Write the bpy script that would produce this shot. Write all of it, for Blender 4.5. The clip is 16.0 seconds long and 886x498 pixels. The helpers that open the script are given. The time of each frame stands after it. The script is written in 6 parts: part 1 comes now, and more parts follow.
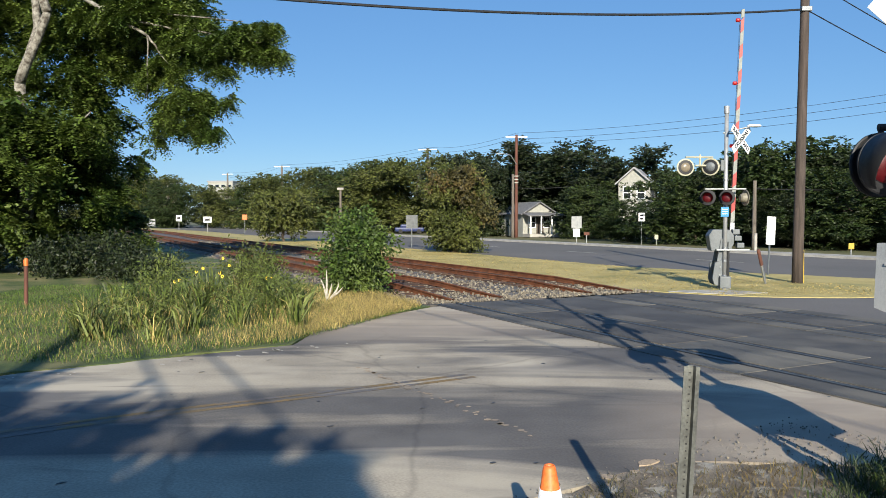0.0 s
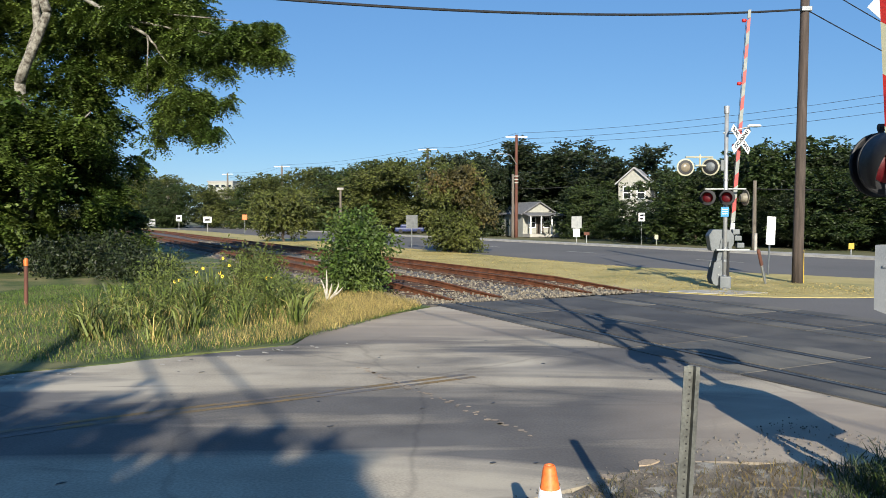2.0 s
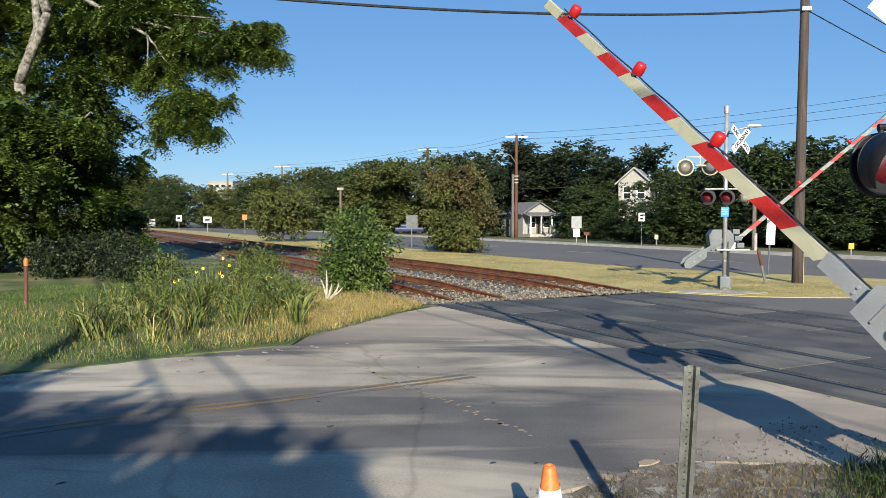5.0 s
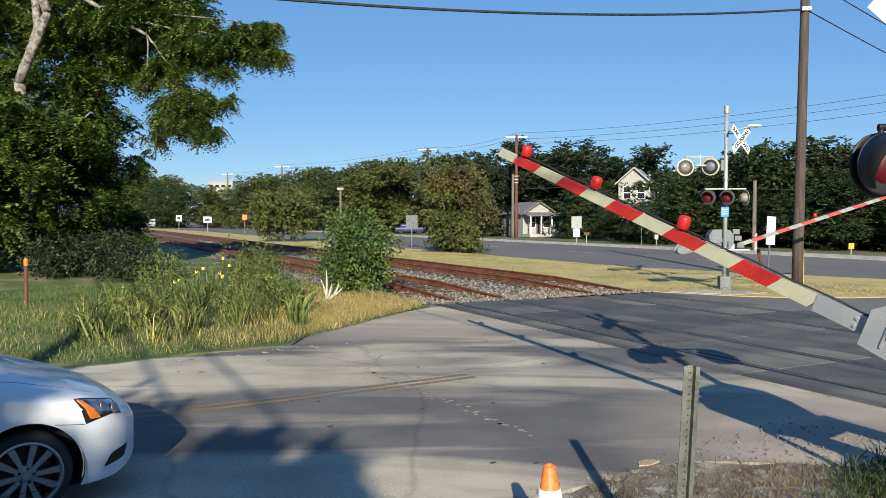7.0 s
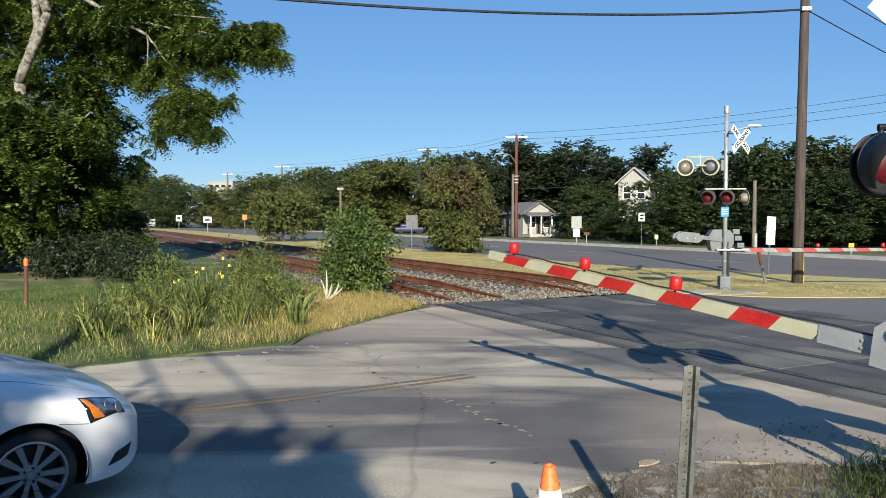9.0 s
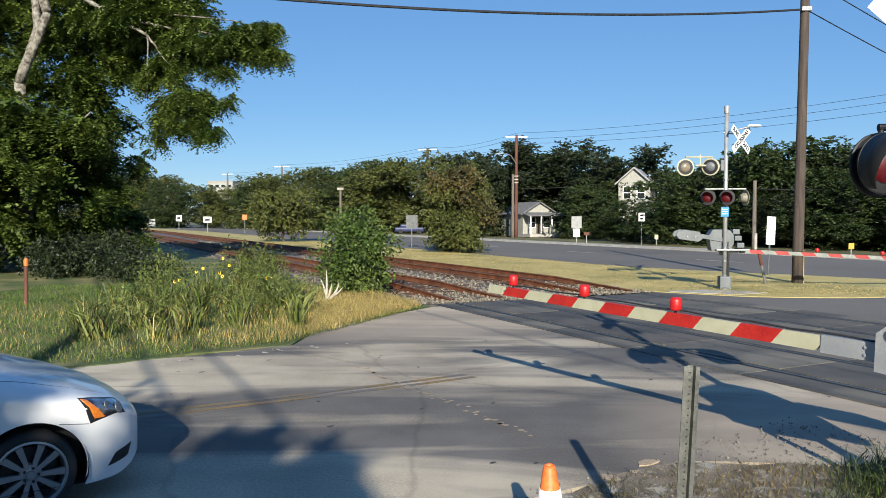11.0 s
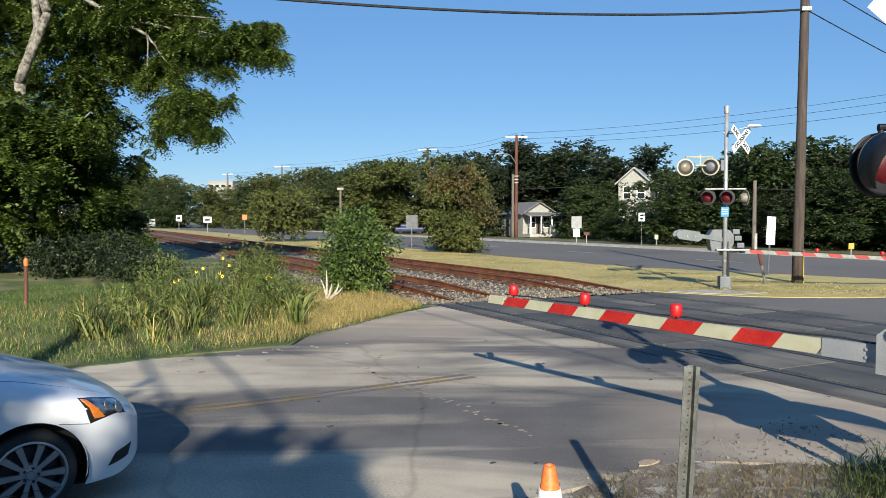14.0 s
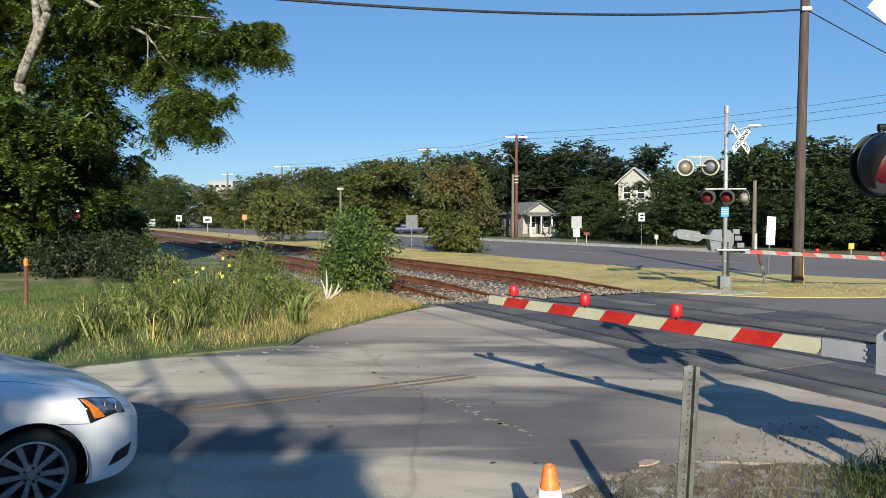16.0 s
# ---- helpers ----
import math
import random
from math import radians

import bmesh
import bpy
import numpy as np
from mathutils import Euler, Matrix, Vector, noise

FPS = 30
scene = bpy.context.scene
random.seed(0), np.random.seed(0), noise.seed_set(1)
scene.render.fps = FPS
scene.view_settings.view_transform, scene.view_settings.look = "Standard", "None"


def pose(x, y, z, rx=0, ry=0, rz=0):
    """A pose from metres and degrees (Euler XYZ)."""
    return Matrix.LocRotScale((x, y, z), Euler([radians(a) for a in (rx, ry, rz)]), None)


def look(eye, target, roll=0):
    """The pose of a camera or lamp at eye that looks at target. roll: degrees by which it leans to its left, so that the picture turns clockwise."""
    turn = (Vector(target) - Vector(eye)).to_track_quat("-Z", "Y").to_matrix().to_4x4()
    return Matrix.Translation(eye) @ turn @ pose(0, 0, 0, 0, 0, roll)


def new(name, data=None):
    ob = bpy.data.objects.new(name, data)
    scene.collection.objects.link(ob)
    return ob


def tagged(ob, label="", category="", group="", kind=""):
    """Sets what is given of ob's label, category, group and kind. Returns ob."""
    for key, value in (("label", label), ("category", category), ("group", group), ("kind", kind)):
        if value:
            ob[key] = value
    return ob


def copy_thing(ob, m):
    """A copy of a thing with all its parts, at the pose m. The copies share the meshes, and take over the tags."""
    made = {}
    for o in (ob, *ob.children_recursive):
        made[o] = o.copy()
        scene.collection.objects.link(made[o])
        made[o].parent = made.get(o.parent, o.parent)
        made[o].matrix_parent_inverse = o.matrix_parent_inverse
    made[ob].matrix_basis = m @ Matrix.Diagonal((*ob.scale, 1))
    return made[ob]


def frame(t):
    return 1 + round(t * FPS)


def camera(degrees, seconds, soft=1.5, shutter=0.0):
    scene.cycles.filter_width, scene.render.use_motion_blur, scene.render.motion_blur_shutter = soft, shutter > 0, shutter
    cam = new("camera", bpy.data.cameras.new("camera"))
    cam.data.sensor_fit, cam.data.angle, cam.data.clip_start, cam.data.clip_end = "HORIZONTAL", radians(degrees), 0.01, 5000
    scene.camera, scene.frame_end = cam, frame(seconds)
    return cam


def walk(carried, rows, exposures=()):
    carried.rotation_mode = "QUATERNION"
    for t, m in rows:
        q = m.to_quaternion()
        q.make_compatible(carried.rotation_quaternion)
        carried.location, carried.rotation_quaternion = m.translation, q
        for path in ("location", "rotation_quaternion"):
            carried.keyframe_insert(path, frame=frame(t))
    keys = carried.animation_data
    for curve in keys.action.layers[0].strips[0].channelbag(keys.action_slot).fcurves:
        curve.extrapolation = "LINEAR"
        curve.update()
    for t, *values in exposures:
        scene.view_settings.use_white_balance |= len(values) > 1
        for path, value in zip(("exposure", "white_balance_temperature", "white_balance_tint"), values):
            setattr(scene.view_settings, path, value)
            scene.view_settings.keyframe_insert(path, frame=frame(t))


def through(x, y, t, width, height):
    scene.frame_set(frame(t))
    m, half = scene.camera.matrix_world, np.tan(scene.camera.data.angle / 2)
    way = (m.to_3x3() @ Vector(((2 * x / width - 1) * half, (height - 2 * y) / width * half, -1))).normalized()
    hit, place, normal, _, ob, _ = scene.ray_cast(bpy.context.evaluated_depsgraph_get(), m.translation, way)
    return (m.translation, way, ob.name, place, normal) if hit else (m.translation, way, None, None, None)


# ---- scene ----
# camera: on a stand, still through the whole clip
cam = camera(60, 16.0, soft=0.75)
EYE = (0.0, 0.0, 2.2)
walk(cam, [(0.0, pose(*EYE, 87.765, 0, 0)), (16.0, pose(*EYE, 87.765, 0, 0))],
     exposures=[(0.0, 0.9), (16.0, 0.9)])

# daylight: low morning sun behind the camera
SUN_EL, SUN_AZ = 22.5, 1.3
world = bpy.data.worlds.new("sky")
scene.world = world
world.use_nodes = True
wn = world.node_tree
sky = wn.nodes.new("ShaderNodeTexSky")
sky.sky_type = "NISHITA"
sky.sun_disc = False
sky.sun_elevation = radians(SUN_EL)
sky.sun_rotation = radians(180 + SUN_AZ)
sky.altitude = 900
sky.air_density, sky.dust_density, sky.ozone_density = 1.0, 0.0, 5.0
wn.nodes["Background"].inputs[1].default_value = 0.061
# clear even blue: the sky's own gradient, flattened towards the blue of the air
air = wn.nodes.new("ShaderNodeMixRGB")
air.blend_type, air.inputs[0].default_value, air.inputs[2].default_value = "MULTIPLY", 1.0, (0.60, 0.57, 0.46, 1)
blue = wn.nodes.new("ShaderNodeMixRGB")
blue.blend_type, blue.inputs[0].default_value, blue.inputs[2].default_value = "ADD", 1.0, (0.46, 1.5, 3.8, 1)
wn.links.new(sky.outputs[0], air.inputs[1])
wn.links.new(air.outputs[0], blue.inputs[1])
wn.links.new(blue.outputs[0], wn.nodes["Background"].inputs[0])
sun_data = bpy.data.lights.new("sun", "SUN")
sun_data.energy, sun_data.angle, sun_data.color = 5.0, radians(0.5), (1.0, 0.93, 0.79)
sun = new("sun", sun_data)
sun.matrix_world = look((30 * math.cos(radians(SUN_EL)) * math.sin(radians(SUN_AZ)), -30 * math.cos(radians(SUN_EL)) * math.cos(radians(SUN_AZ)), 30 * math.sin(radians(SUN_EL))), (0, 0, 0))

# directions of the place: E along the street, N across it to its far side; U across the railway, V along it
E = Vector((0.811, 0.585, 0))
N = Vector((-0.585, 0.811, 0))


def bend(v):
    """Sideways shift of the railway and the avenue where they curve off."""
    return -0.0006 * max(0.0, v - 120) ** 2


def uv(u, v, z=0.0):
    u += bend(v)
    return Vector((0.895 * u - 0.446 * v, 0.446 * u + 0.895 * v, z))


def en(e, n, z=0.0):
    return E * e + N * n + Vector((0, 0, z))


# ---- materials ----
MATS = {}


def surface(name, a, b, rough=0.8, scale=4.0, fine=60.0, bump=0.3, metal=0.0, spot=None, spot_scale=0.8,
            spot_at=(0.5, 0.62), island=0.0, glow=None, glow_power=0.0, stretch=(1, 1, 1), coat=0.0, dist=0.01, each=0.0):
    """A two-scale noise material: colours a to b, an optional third colour in large patches."""
    m = bpy.data.materials.new(name)
    m.use_nodes = True
    t = m.node_tree
    p = t.nodes["Principled BSDF"]
    co = t.nodes.new("ShaderNodeTexCoord")
    mp = t.nodes.new("ShaderNodeMapping")
    mp.inputs["Scale"].default_value = stretch
    t.links.new(co.outputs["Object"], mp.inputs[0])

    def tex(s, detail=6.0):
        n = t.nodes.new("ShaderNodeTexNoise")
        n.inputs["Scale"].default_value, n.inputs["Detail"].default_value = s, detail
        t.links.new(mp.outputs[0], n.inputs[0])
        return n.outputs[0]

    def ramp(src, lo, hi, c0, c1):
        r = t.nodes.new("ShaderNodeValToRGB")
        r.color_ramp.elements[0].position, r.color_ramp.elements[1].position = lo, hi
        r.color_ramp.elements[0].color, r.color_ramp.elements[1].color = (*c0, 1), (*c1, 1)
        t.links.new(src, r.inputs[0])
        return r.outputs[0]

    def mix(kind, fac, x, y):
        n = t.nodes.new("ShaderNodeMixRGB")
        n.blend_type = kind
        if isinstance(fac, float):
            n.inputs[0].default_value = fac
        else:
            t.links.new(fac, n.inputs[0])
        for i, c in ((1, x), (2, y)):
            if isinstance(c, tuple):
                n.inputs[i].default_value = (*c, 1)
            else:
                t.links.new(c, n.inputs[i])
        return n.outputs[0]

    col = ramp(tex(scale), 0.35, 0.68, a, b)
    grain = tex(fine, 3.0)
    col = mix("MULTIPLY", 0.55, col, ramp(grain, 0.3, 0.65, (0.55, 0.55, 0.55), (1.25, 1.25, 1.25)))
    if spot:
        col = mix("MIX", ramp(tex(spot_scale), *spot_at, (0, 0, 0), (1, 1, 1)), col, spot)
    if island or each:
        g = t.nodes.new("ShaderNodeNewGeometry") if island else t.nodes.new("ShaderNodeObjectInfo")
        out = g.outputs["Random Per Island"] if island else g.outputs["Random"]
        k = island or each
        col = mix("MULTIPLY", 1.0, col, ramp(out, 0, 1, (1 - k,) * 3, (1 + k, 1 + k, 1 + 0.6 * k)))
    t.links.new(col, p.inputs["Base Color"])
    p.inputs["Metallic"].default_value = metal
    rr = t.nodes.new("ShaderNodeMapRange")
    rr.inputs[3].default_value, rr.inputs[4].default_value = max(0.02, rough - 0.12), min(1.0, rough + 0.12)
    t.links.new(grain, rr.inputs[0])
    t.links.new(rr.outputs[0], p.inputs["Roughness"])
    p.inputs["Coat Weight"].default_value = coat
    if bump:
        bn = t.nodes.new("ShaderNodeBump")
        bn.inputs["Strength"].default_value, bn.inputs["Distance"].default_value = bump, dist
        t.links.new(grain, bn.inputs["Height"])
        t.links.new(bn.outputs[0], p.inputs["Normal"])
    if glow:
        p.inputs["Emission Color"].default_value = (*glow, 1)
        p.inputs["Emission Strength"].default_value = glow_power
    MATS[name] = m
    return m


def foliage(name, a, b, through=0.3, rough=0.6):
    """Leaves: colour varies from leaf to leaf and in patches, and light passes through."""
    m = surface(name, a, b, rough=rough, scale=0.5, fine=9.0, bump=0.0, island=0.6)
    t = m.node_tree
    p = t.nodes["Principled BSDF"]
    src = p.inputs["Base Color"].links[0].from_socket
    tr = t.nodes.new("ShaderNodeBsdfTranslucent")
    t.links.new(src, tr.inputs[0])
    mx = t.nodes.new("ShaderNodeMixShader")
    mx.inputs[0].default_value = through
    t.links.new(p.outputs[0], mx.inputs[1])
    t.links.new(tr.outputs[0], mx.inputs[2])
    t.links.new(mx.outputs[0], t.nodes["Material Output"].inputs[0])
    return m


def glass(name, color, rough=0.05, alpha=1.0):
    m = bpy.data.materials.new(name)
    m.use_nodes = True
    p = m.node_tree.nodes["Principled BSDF"]
    p.inputs["Base Color"].default_value = (*color, 1)
    p.inputs["Roughness"].default_value = rough
    p.inputs["Transmission Weight"].default_value = alpha
    p.inputs["IOR"].default_value = 1.45
    return m


def road_material():
    """Worn concrete-grey asphalt: patches, long oil-dark wheel streaks along the street, cracks, grit."""
    m = surface("road_surface", (0.208, 0.185, 0.152), (0.29, 0.259, 0.211), rough=0.85, scale=1.1, fine=38.0, bump=0.35,
                spot=(0.335, 0.303, 0.25), spot_scale=0.25, spot_at=(0.5, 0.62), dist=0.006)
    t = m.node_tree
    p = t.nodes["Principled BSDF"]
    src = p.inputs["Base Color"].links[0].from_socket
    co = t.nodes.new("ShaderNodeTexCoord")
    mp = t.nodes.new("ShaderNodeMapping")
    mp.inputs["Rotation"].default_value = (0, 0, radians(-38))
    mp.inputs["Scale"].default_value = (0.12, 0.55, 1)
    t.links.new(co.outputs["Object"], mp.inputs[0])
    n = t.nodes.new("ShaderNodeTexNoise")
    n.inputs["Scale"].default_value, n.inputs["Detail"].default_value, n.inputs["Distortion"].default_value = 1.0, 9.0, 1.2
    t.links.new(mp.outputs[0], n.inputs[0])
    r = t.nodes.new("ShaderNodeValToRGB")
    r.color_ramp.elements[0].position, r.color_ramp.elements[1].position = 0.44, 0.58
    r.color_ramp.elements[0].color, r.color_ramp.elements[1].color = (0.36, 0.37, 0.42, 1), (1.32, 1.27, 1.17, 1)
    t.links.new(n.outputs[0], r.inputs[0])
    x = t.nodes.new("ShaderNodeMixRGB")
    x.blend_type, x.inputs[0].default_value = "MULTIPLY", 0.95
    t.links.new(src, x.inputs[1])
    t.links.new(r.outputs[0], x.inputs[2])
    # sparse cracks
    v = t.nodes.new("ShaderNodeTexVoronoi")
    v.feature, v.inputs["Scale"].default_value = "DISTANCE_TO_EDGE", 0.38
    wob = t.nodes.new("ShaderNodeTexNoise")
    wob.inputs["Scale"].default_value = 1.6
    add = t.nodes.new("ShaderNodeMixRGB")
    add.inputs[0].default_value = 0.25
    t.links.new(co.outputs["Object"], add.inputs[1])
    t.links.new(co.outputs["Object"], wob.inputs[0])
    t.links.new(wob.outputs[1], add.inputs[2])
    t.links.new(add.outputs[0], v.inputs[0])
    cr = t.nodes.new("ShaderNodeValToRGB")
    cr.color_ramp.elements[0].position, cr.color_ramp.elements[1].position = 0.0, 0.012
    cr.color_ramp.elements[0].color, cr.color_ramp.elements[1].color = (0.78, 0.78, 0.78, 1), (1, 1, 1, 1)
    t.links.new(v.outputs[0], cr.inputs[0])
    y = t.nodes.new("ShaderNodeMixRGB")
    y.blend_type, y.inputs[0].default_value = "MULTIPLY", 1.0
    t.links.new(x.outputs[0], y.inputs[1])
    t.links.new(cr.outputs[0], y.inputs[2])
    # dark drips and pale scuffs
    sp = t.nodes.new("ShaderNodeTexNoise")
    sp.inputs["Scale"].default_value, sp.inputs["Detail"].default_value, sp.inputs["Distortion"].default_value = 2.3, 5.0, 0.6
    t.links.new(mp.outputs[0], sp.inputs[0])
    sr = t.nodes.new("ShaderNodeValToRGB")
    sr.color_ramp.elements[0].position, sr.color_ramp.elements[1].position = 0.30, 0.36
    sr.color_ramp.elements[0].color, sr.color_ramp.elements[1].color = (0.5, 0.5, 0.52, 1), (1, 1, 1, 1)
    e3 = sr.color_ramp.elements.new(0.70)
    e3.color = (1, 1, 1, 1)
    e4 = sr.color_ramp.elements.new(0.76)
    e4.color = (1.45, 1.42, 1.36, 1)
    t.links.new(sp.outputs[0], sr.inputs[0])
    yy = t.nodes.new("ShaderNodeMixRGB")
    yy.blend_type, yy.inputs[0].default_value = "MULTIPLY", 0.8
    t.links.new(y.outputs[0], yy.inputs[1])
    t.links.new(sr.outputs[0], yy.inputs[2])
    # soft-edged sandy dust where the street meets the verge and the shoulder
    last = yy.outputs[0]
    for place, size in ((en(8.2, 3.6), 2.3), (en(9.2, 13.9), 2.9)):
        near = t.nodes.new("ShaderNodeVectorMath")
        near.operation, near.inputs[1].default_value = "DISTANCE", place
        t.links.new(co.outputs["Object"], near.inputs[0])
        wave = t.nodes.new("ShaderNodeMath")
        wave.operation, wave.inputs[1].default_value = "MULTIPLY_ADD", 2.2
        t.links.new(n.outputs[0], wave.inputs[0])
        t.links.new(near.outputs["Value"], wave.inputs[2])
        fade = t.nodes.new("ShaderNodeMapRange")
        fade.inputs[1].default_value, fade.inputs[2].default_value = size * 0.6 + 1.1, size * 1.25 + 1.1
        fade.inputs[3].default_value, fade.inputs[4].default_value = 0.62, 0.0
        t.links.new(wave.outputs[0], fade.inputs[0])
        dust = t.nodes.new("ShaderNodeMixRGB")
        dust.inputs[2].default_value = (0.35, 0.285, 0.215, 1)
        t.links.new(fade.outputs[0], dust.inputs[0])
        t.links.new(last, dust.inputs[1])
        last = dust.outputs[0]
    t.links.new(last, p.inputs["Base Color"])
    return m


M_ROAD = road_material()
M_AVENUE = surface("avenue_asphalt", (0.0894, 0.085, 0.078), (0.125, 0.115, 0.107), rough=0.9, scale=0.12, fine=20, bump=0.2, stretch=(1, 1, 1))
M_GROUND = surface("dry_ground", (0.0674, 0.0778, 0.0259), (0.156, 0.134, 0.0622), scale=0.35, fine=14, bump=0.6, dist=0.03)
M_VERGE = surface("verge_soil", (0.0492, 0.0755, 0.0163), (0.108, 0.122, 0.0374), scale=0.9, fine=24, bump=0.7, dist=0.03,
                  spot=(0.177, 0.157, 0.0653), spot_scale=0.45)
M_ISLAND = surface("dry_lawn", (0.321, 0.263, 0.0864), (0.438, 0.352, 0.137), scale=0.5, fine=16, bump=0.7, dist=0.03,
                   spot=(0.151, 0.156, 0.0457), spot_scale=0.3, spot_at=(0.52, 0.7))
M_GRAVEL = surface("gravel_shoulder", (0.105, 0.077, 0.0486), (0.227, 0.19, 0.142), scale=3.2, fine=45, bump=0.8, dist=0.02, spot=(0.292, 0.267, 0.219), spot_scale=4.5, spot_at=(0.55, 0.64))
M_BALLAST = surface("ballast", (0.0674, 0.0596, 0.0518), (0.171, 0.156, 0.14), scale=1.2, fine=18, bump=0.9, dist=0.04, spot=(0.0826, 0.0415, 0.0233), spot_scale=0.6)
M_STONE = surface("ballast_stone", (0.112, 0.0936, 0.079), (0.214, 0.186, 0.154), scale=3, fine=30, island=0.5)
M_CONC = surface("concrete", (0.283, 0.269, 0.242), (0.404, 0.385, 0.343), scale=1.2, fine=30, bump=0.4)
M_CROSS = surface("crossing_asphalt", (0.037, 0.0359, 0.0359), (0.0686, 0.0659, 0.0634), rough=0.85, scale=0.7, fine=38, bump=0.35, dist=0.006, spot=(0.1, 0.0905, 0.0764), spot_scale=0.35, spot_at=(0.52, 0.66))
M_PANEL = surface("crossing_panel_concrete", (0.0456, 0.0445, 0.0456), (0.0918, 0.0859, 0.0802), rough=0.85, scale=0.8, fine=40, bump=0.3, dist=0.006, each=0.3, spot=(0.113, 0.102, 0.0892), spot_scale=0.5, spot_at=(0.5, 0.68))
M_TAN = surface("sandy_patch", (0.269, 0.204, 0.138), (0.381, 0.292, 0.198), scale=0.9, fine=40, bump=0.4, spot=(0.201, 0.165, 0.126), spot_scale=0.7, spot_at=(0.52, 0.62))
M_TAR = surface("tar", (0.02, 0.02, 0.022), (0.05, 0.048, 0.048), rough=0.5, scale=8, fine=60, bump=0.2)
M_CHIP = surface("pale_chip", (0.34, 0.31, 0.26), (0.46, 0.42, 0.35), rough=0.85, scale=8, fine=60, bump=0.2)
M_RUST = surface("rusty_rail", (0.105, 0.0365, 0.0146), (0.211, 0.077, 0.0324), rough=0.75, scale=3, fine=40, bump=0.4, metal=0.3)
M_TIE = surface("tie_wood", (0.0311, 0.0166, 0.0104), (0.0778, 0.0389, 0.0233), scale=2, fine=26, bump=0.6, each=0.35, stretch=(1, 8, 8))
M_GALV = surface("galvanised_steel", (0.207, 0.218, 0.223), (0.28, 0.29, 0.29), rough=0.45, scale=3, fine=400, bump=0.15, metal=0.75)
M_SILVER = surface("aluminium_paint", (0.29, 0.301, 0.306), (0.363, 0.368, 0.363), rough=0.45, scale=3, fine=300, bump=0.1, metal=0.35)
M_GREY = surface("grey_housing", (0.0909, 0.103, 0.109), (0.134, 0.145, 0.151), rough=0.55, scale=3, fine=40, bump=0.15, metal=0.2)
M_BLACK = surface("black_paint", (0.004, 0.004, 0.005), (0.010, 0.010, 0.012), rough=0.6, scale=4, fine=40, bump=0.1)
M_RED = surface("red_sheeting", (0.31, 0.0112, 0.00744), (0.409, 0.0217, 0.0124), rough=0.45, scale=5, fine=60, bump=0.05)
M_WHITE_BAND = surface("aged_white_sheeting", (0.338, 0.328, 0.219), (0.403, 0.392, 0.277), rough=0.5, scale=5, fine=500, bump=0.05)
M_LENS = surface("red_lens", (0.045, 0.002, 0.004), (0.08, 0.003, 0.006), rough=0.35, scale=8, fine=120, bump=0.06, glow=(1.0, 0.05, 0.06), glow_power=0.012)
M_LAMP = surface("red_lamp_lens", (0.298, 0.0062, 0.0062), (0.372, 0.0093, 0.0093), rough=0.45, scale=8, fine=90, bump=0.1, glow=(0.62, 0.0124, 0.0124), glow_power=0.12)
M_AMBER_LENS = surface("pale_lens", (0.156, 0.13, 0.0883), (0.218, 0.181, 0.13), rough=0.2, scale=8, fine=90, bump=0.2)
M_CREAM = surface("weathered_cream_paint", (0.322, 0.301, 0.207), (0.394, 0.373, 0.28), rough=0.5, scale=6, fine=50, bump=0.1)
M_TAN_DULL = surface("weathered_tan_paint", (0.156, 0.14, 0.104), (0.218, 0.197, 0.151), rough=0.55, scale=6, fine=50, bump=0.1)
M_POST = surface("weathered_galvanising", (0.0674, 0.07, 0.0648), (0.134, 0.138, 0.125), rough=0.55, scale=6, fine=50, bump=0.2, metal=0.5)
M_POLE = surface("pole_wood", (0.0389, 0.029, 0.0233), (0.0778, 0.0581, 0.0477), rough=0.9, scale=2.2, fine=30, bump=0.6, stretch=(6, 6, 0.5))
M_POLE_RED = surface("reddish_pole_wood", (0.0826, 0.0311, 0.0207), (0.13, 0.0518, 0.0337), rough=0.9, scale=2.2, fine=30, bump=0.4, stretch=(6, 6, 0.5))
M_POLE_GREY = surface("grey_pole_wood", (0.0932, 0.0778, 0.0622), (0.156, 0.134, 0.109), rough=0.9, scale=2.2, fine=30, bump=0.4, stretch=(6, 6, 0.5))
M_CABLE = surface("cable_sheath", (0.012, 0.012, 0.013), (0.02, 0.02, 0.02), rough=0.6, fine=20, bump=0)
M_SIGN_WHITE = surface("white_sign", (0.74, 0.75, 0.74), (0.82, 0.82, 0.80), rough=0.4, scale=3, fine=30, bump=0)
M_SIGN_BACK = surface("sign_back", (0.177, 0.186, 0.186), (0.238, 0.244, 0.238), rough=0.4, metal=0.5, bump=0.05)
M_BLUE = surface("blue_plate", (0.014, 0.175, 0.434), (0.021, 0.224, 0.504), rough=0.4, bump=0)
# M_RED_DULL and M_WHITE_DULL: far arm bands, darker than the near arm's
M_RED_DULL = surface("dull_red_sheeting", (0.243, 0.0162, 0.0146), (0.34, 0.0284, 0.0243), rough=0.5, scale=5, fine=60, bump=0.05)
M_WHITE_DULL = surface("dull_white_sheeting", (0.156, 0.171, 0.156), (0.248, 0.256, 0.234), rough=0.6, scale=5, fine=80, bump=0.05)
M_YELLOW = surface("yellow_paint", (0.372, 0.252, 0.018), (0.45, 0.312, 0.03), rough=0.5, bump=0.05)
M_ORANGE = surface("cone_orange", (0.624, 0.125, 0.0234), (0.718, 0.172, 0.0351), rough=0.5, scale=4, fine=40, bump=0.05)
M_CONE_WHITE = surface("cone_collar", (0.637, 0.629, 0.612), (0.722, 0.714, 0.697), rough=0.35, bump=0.05)
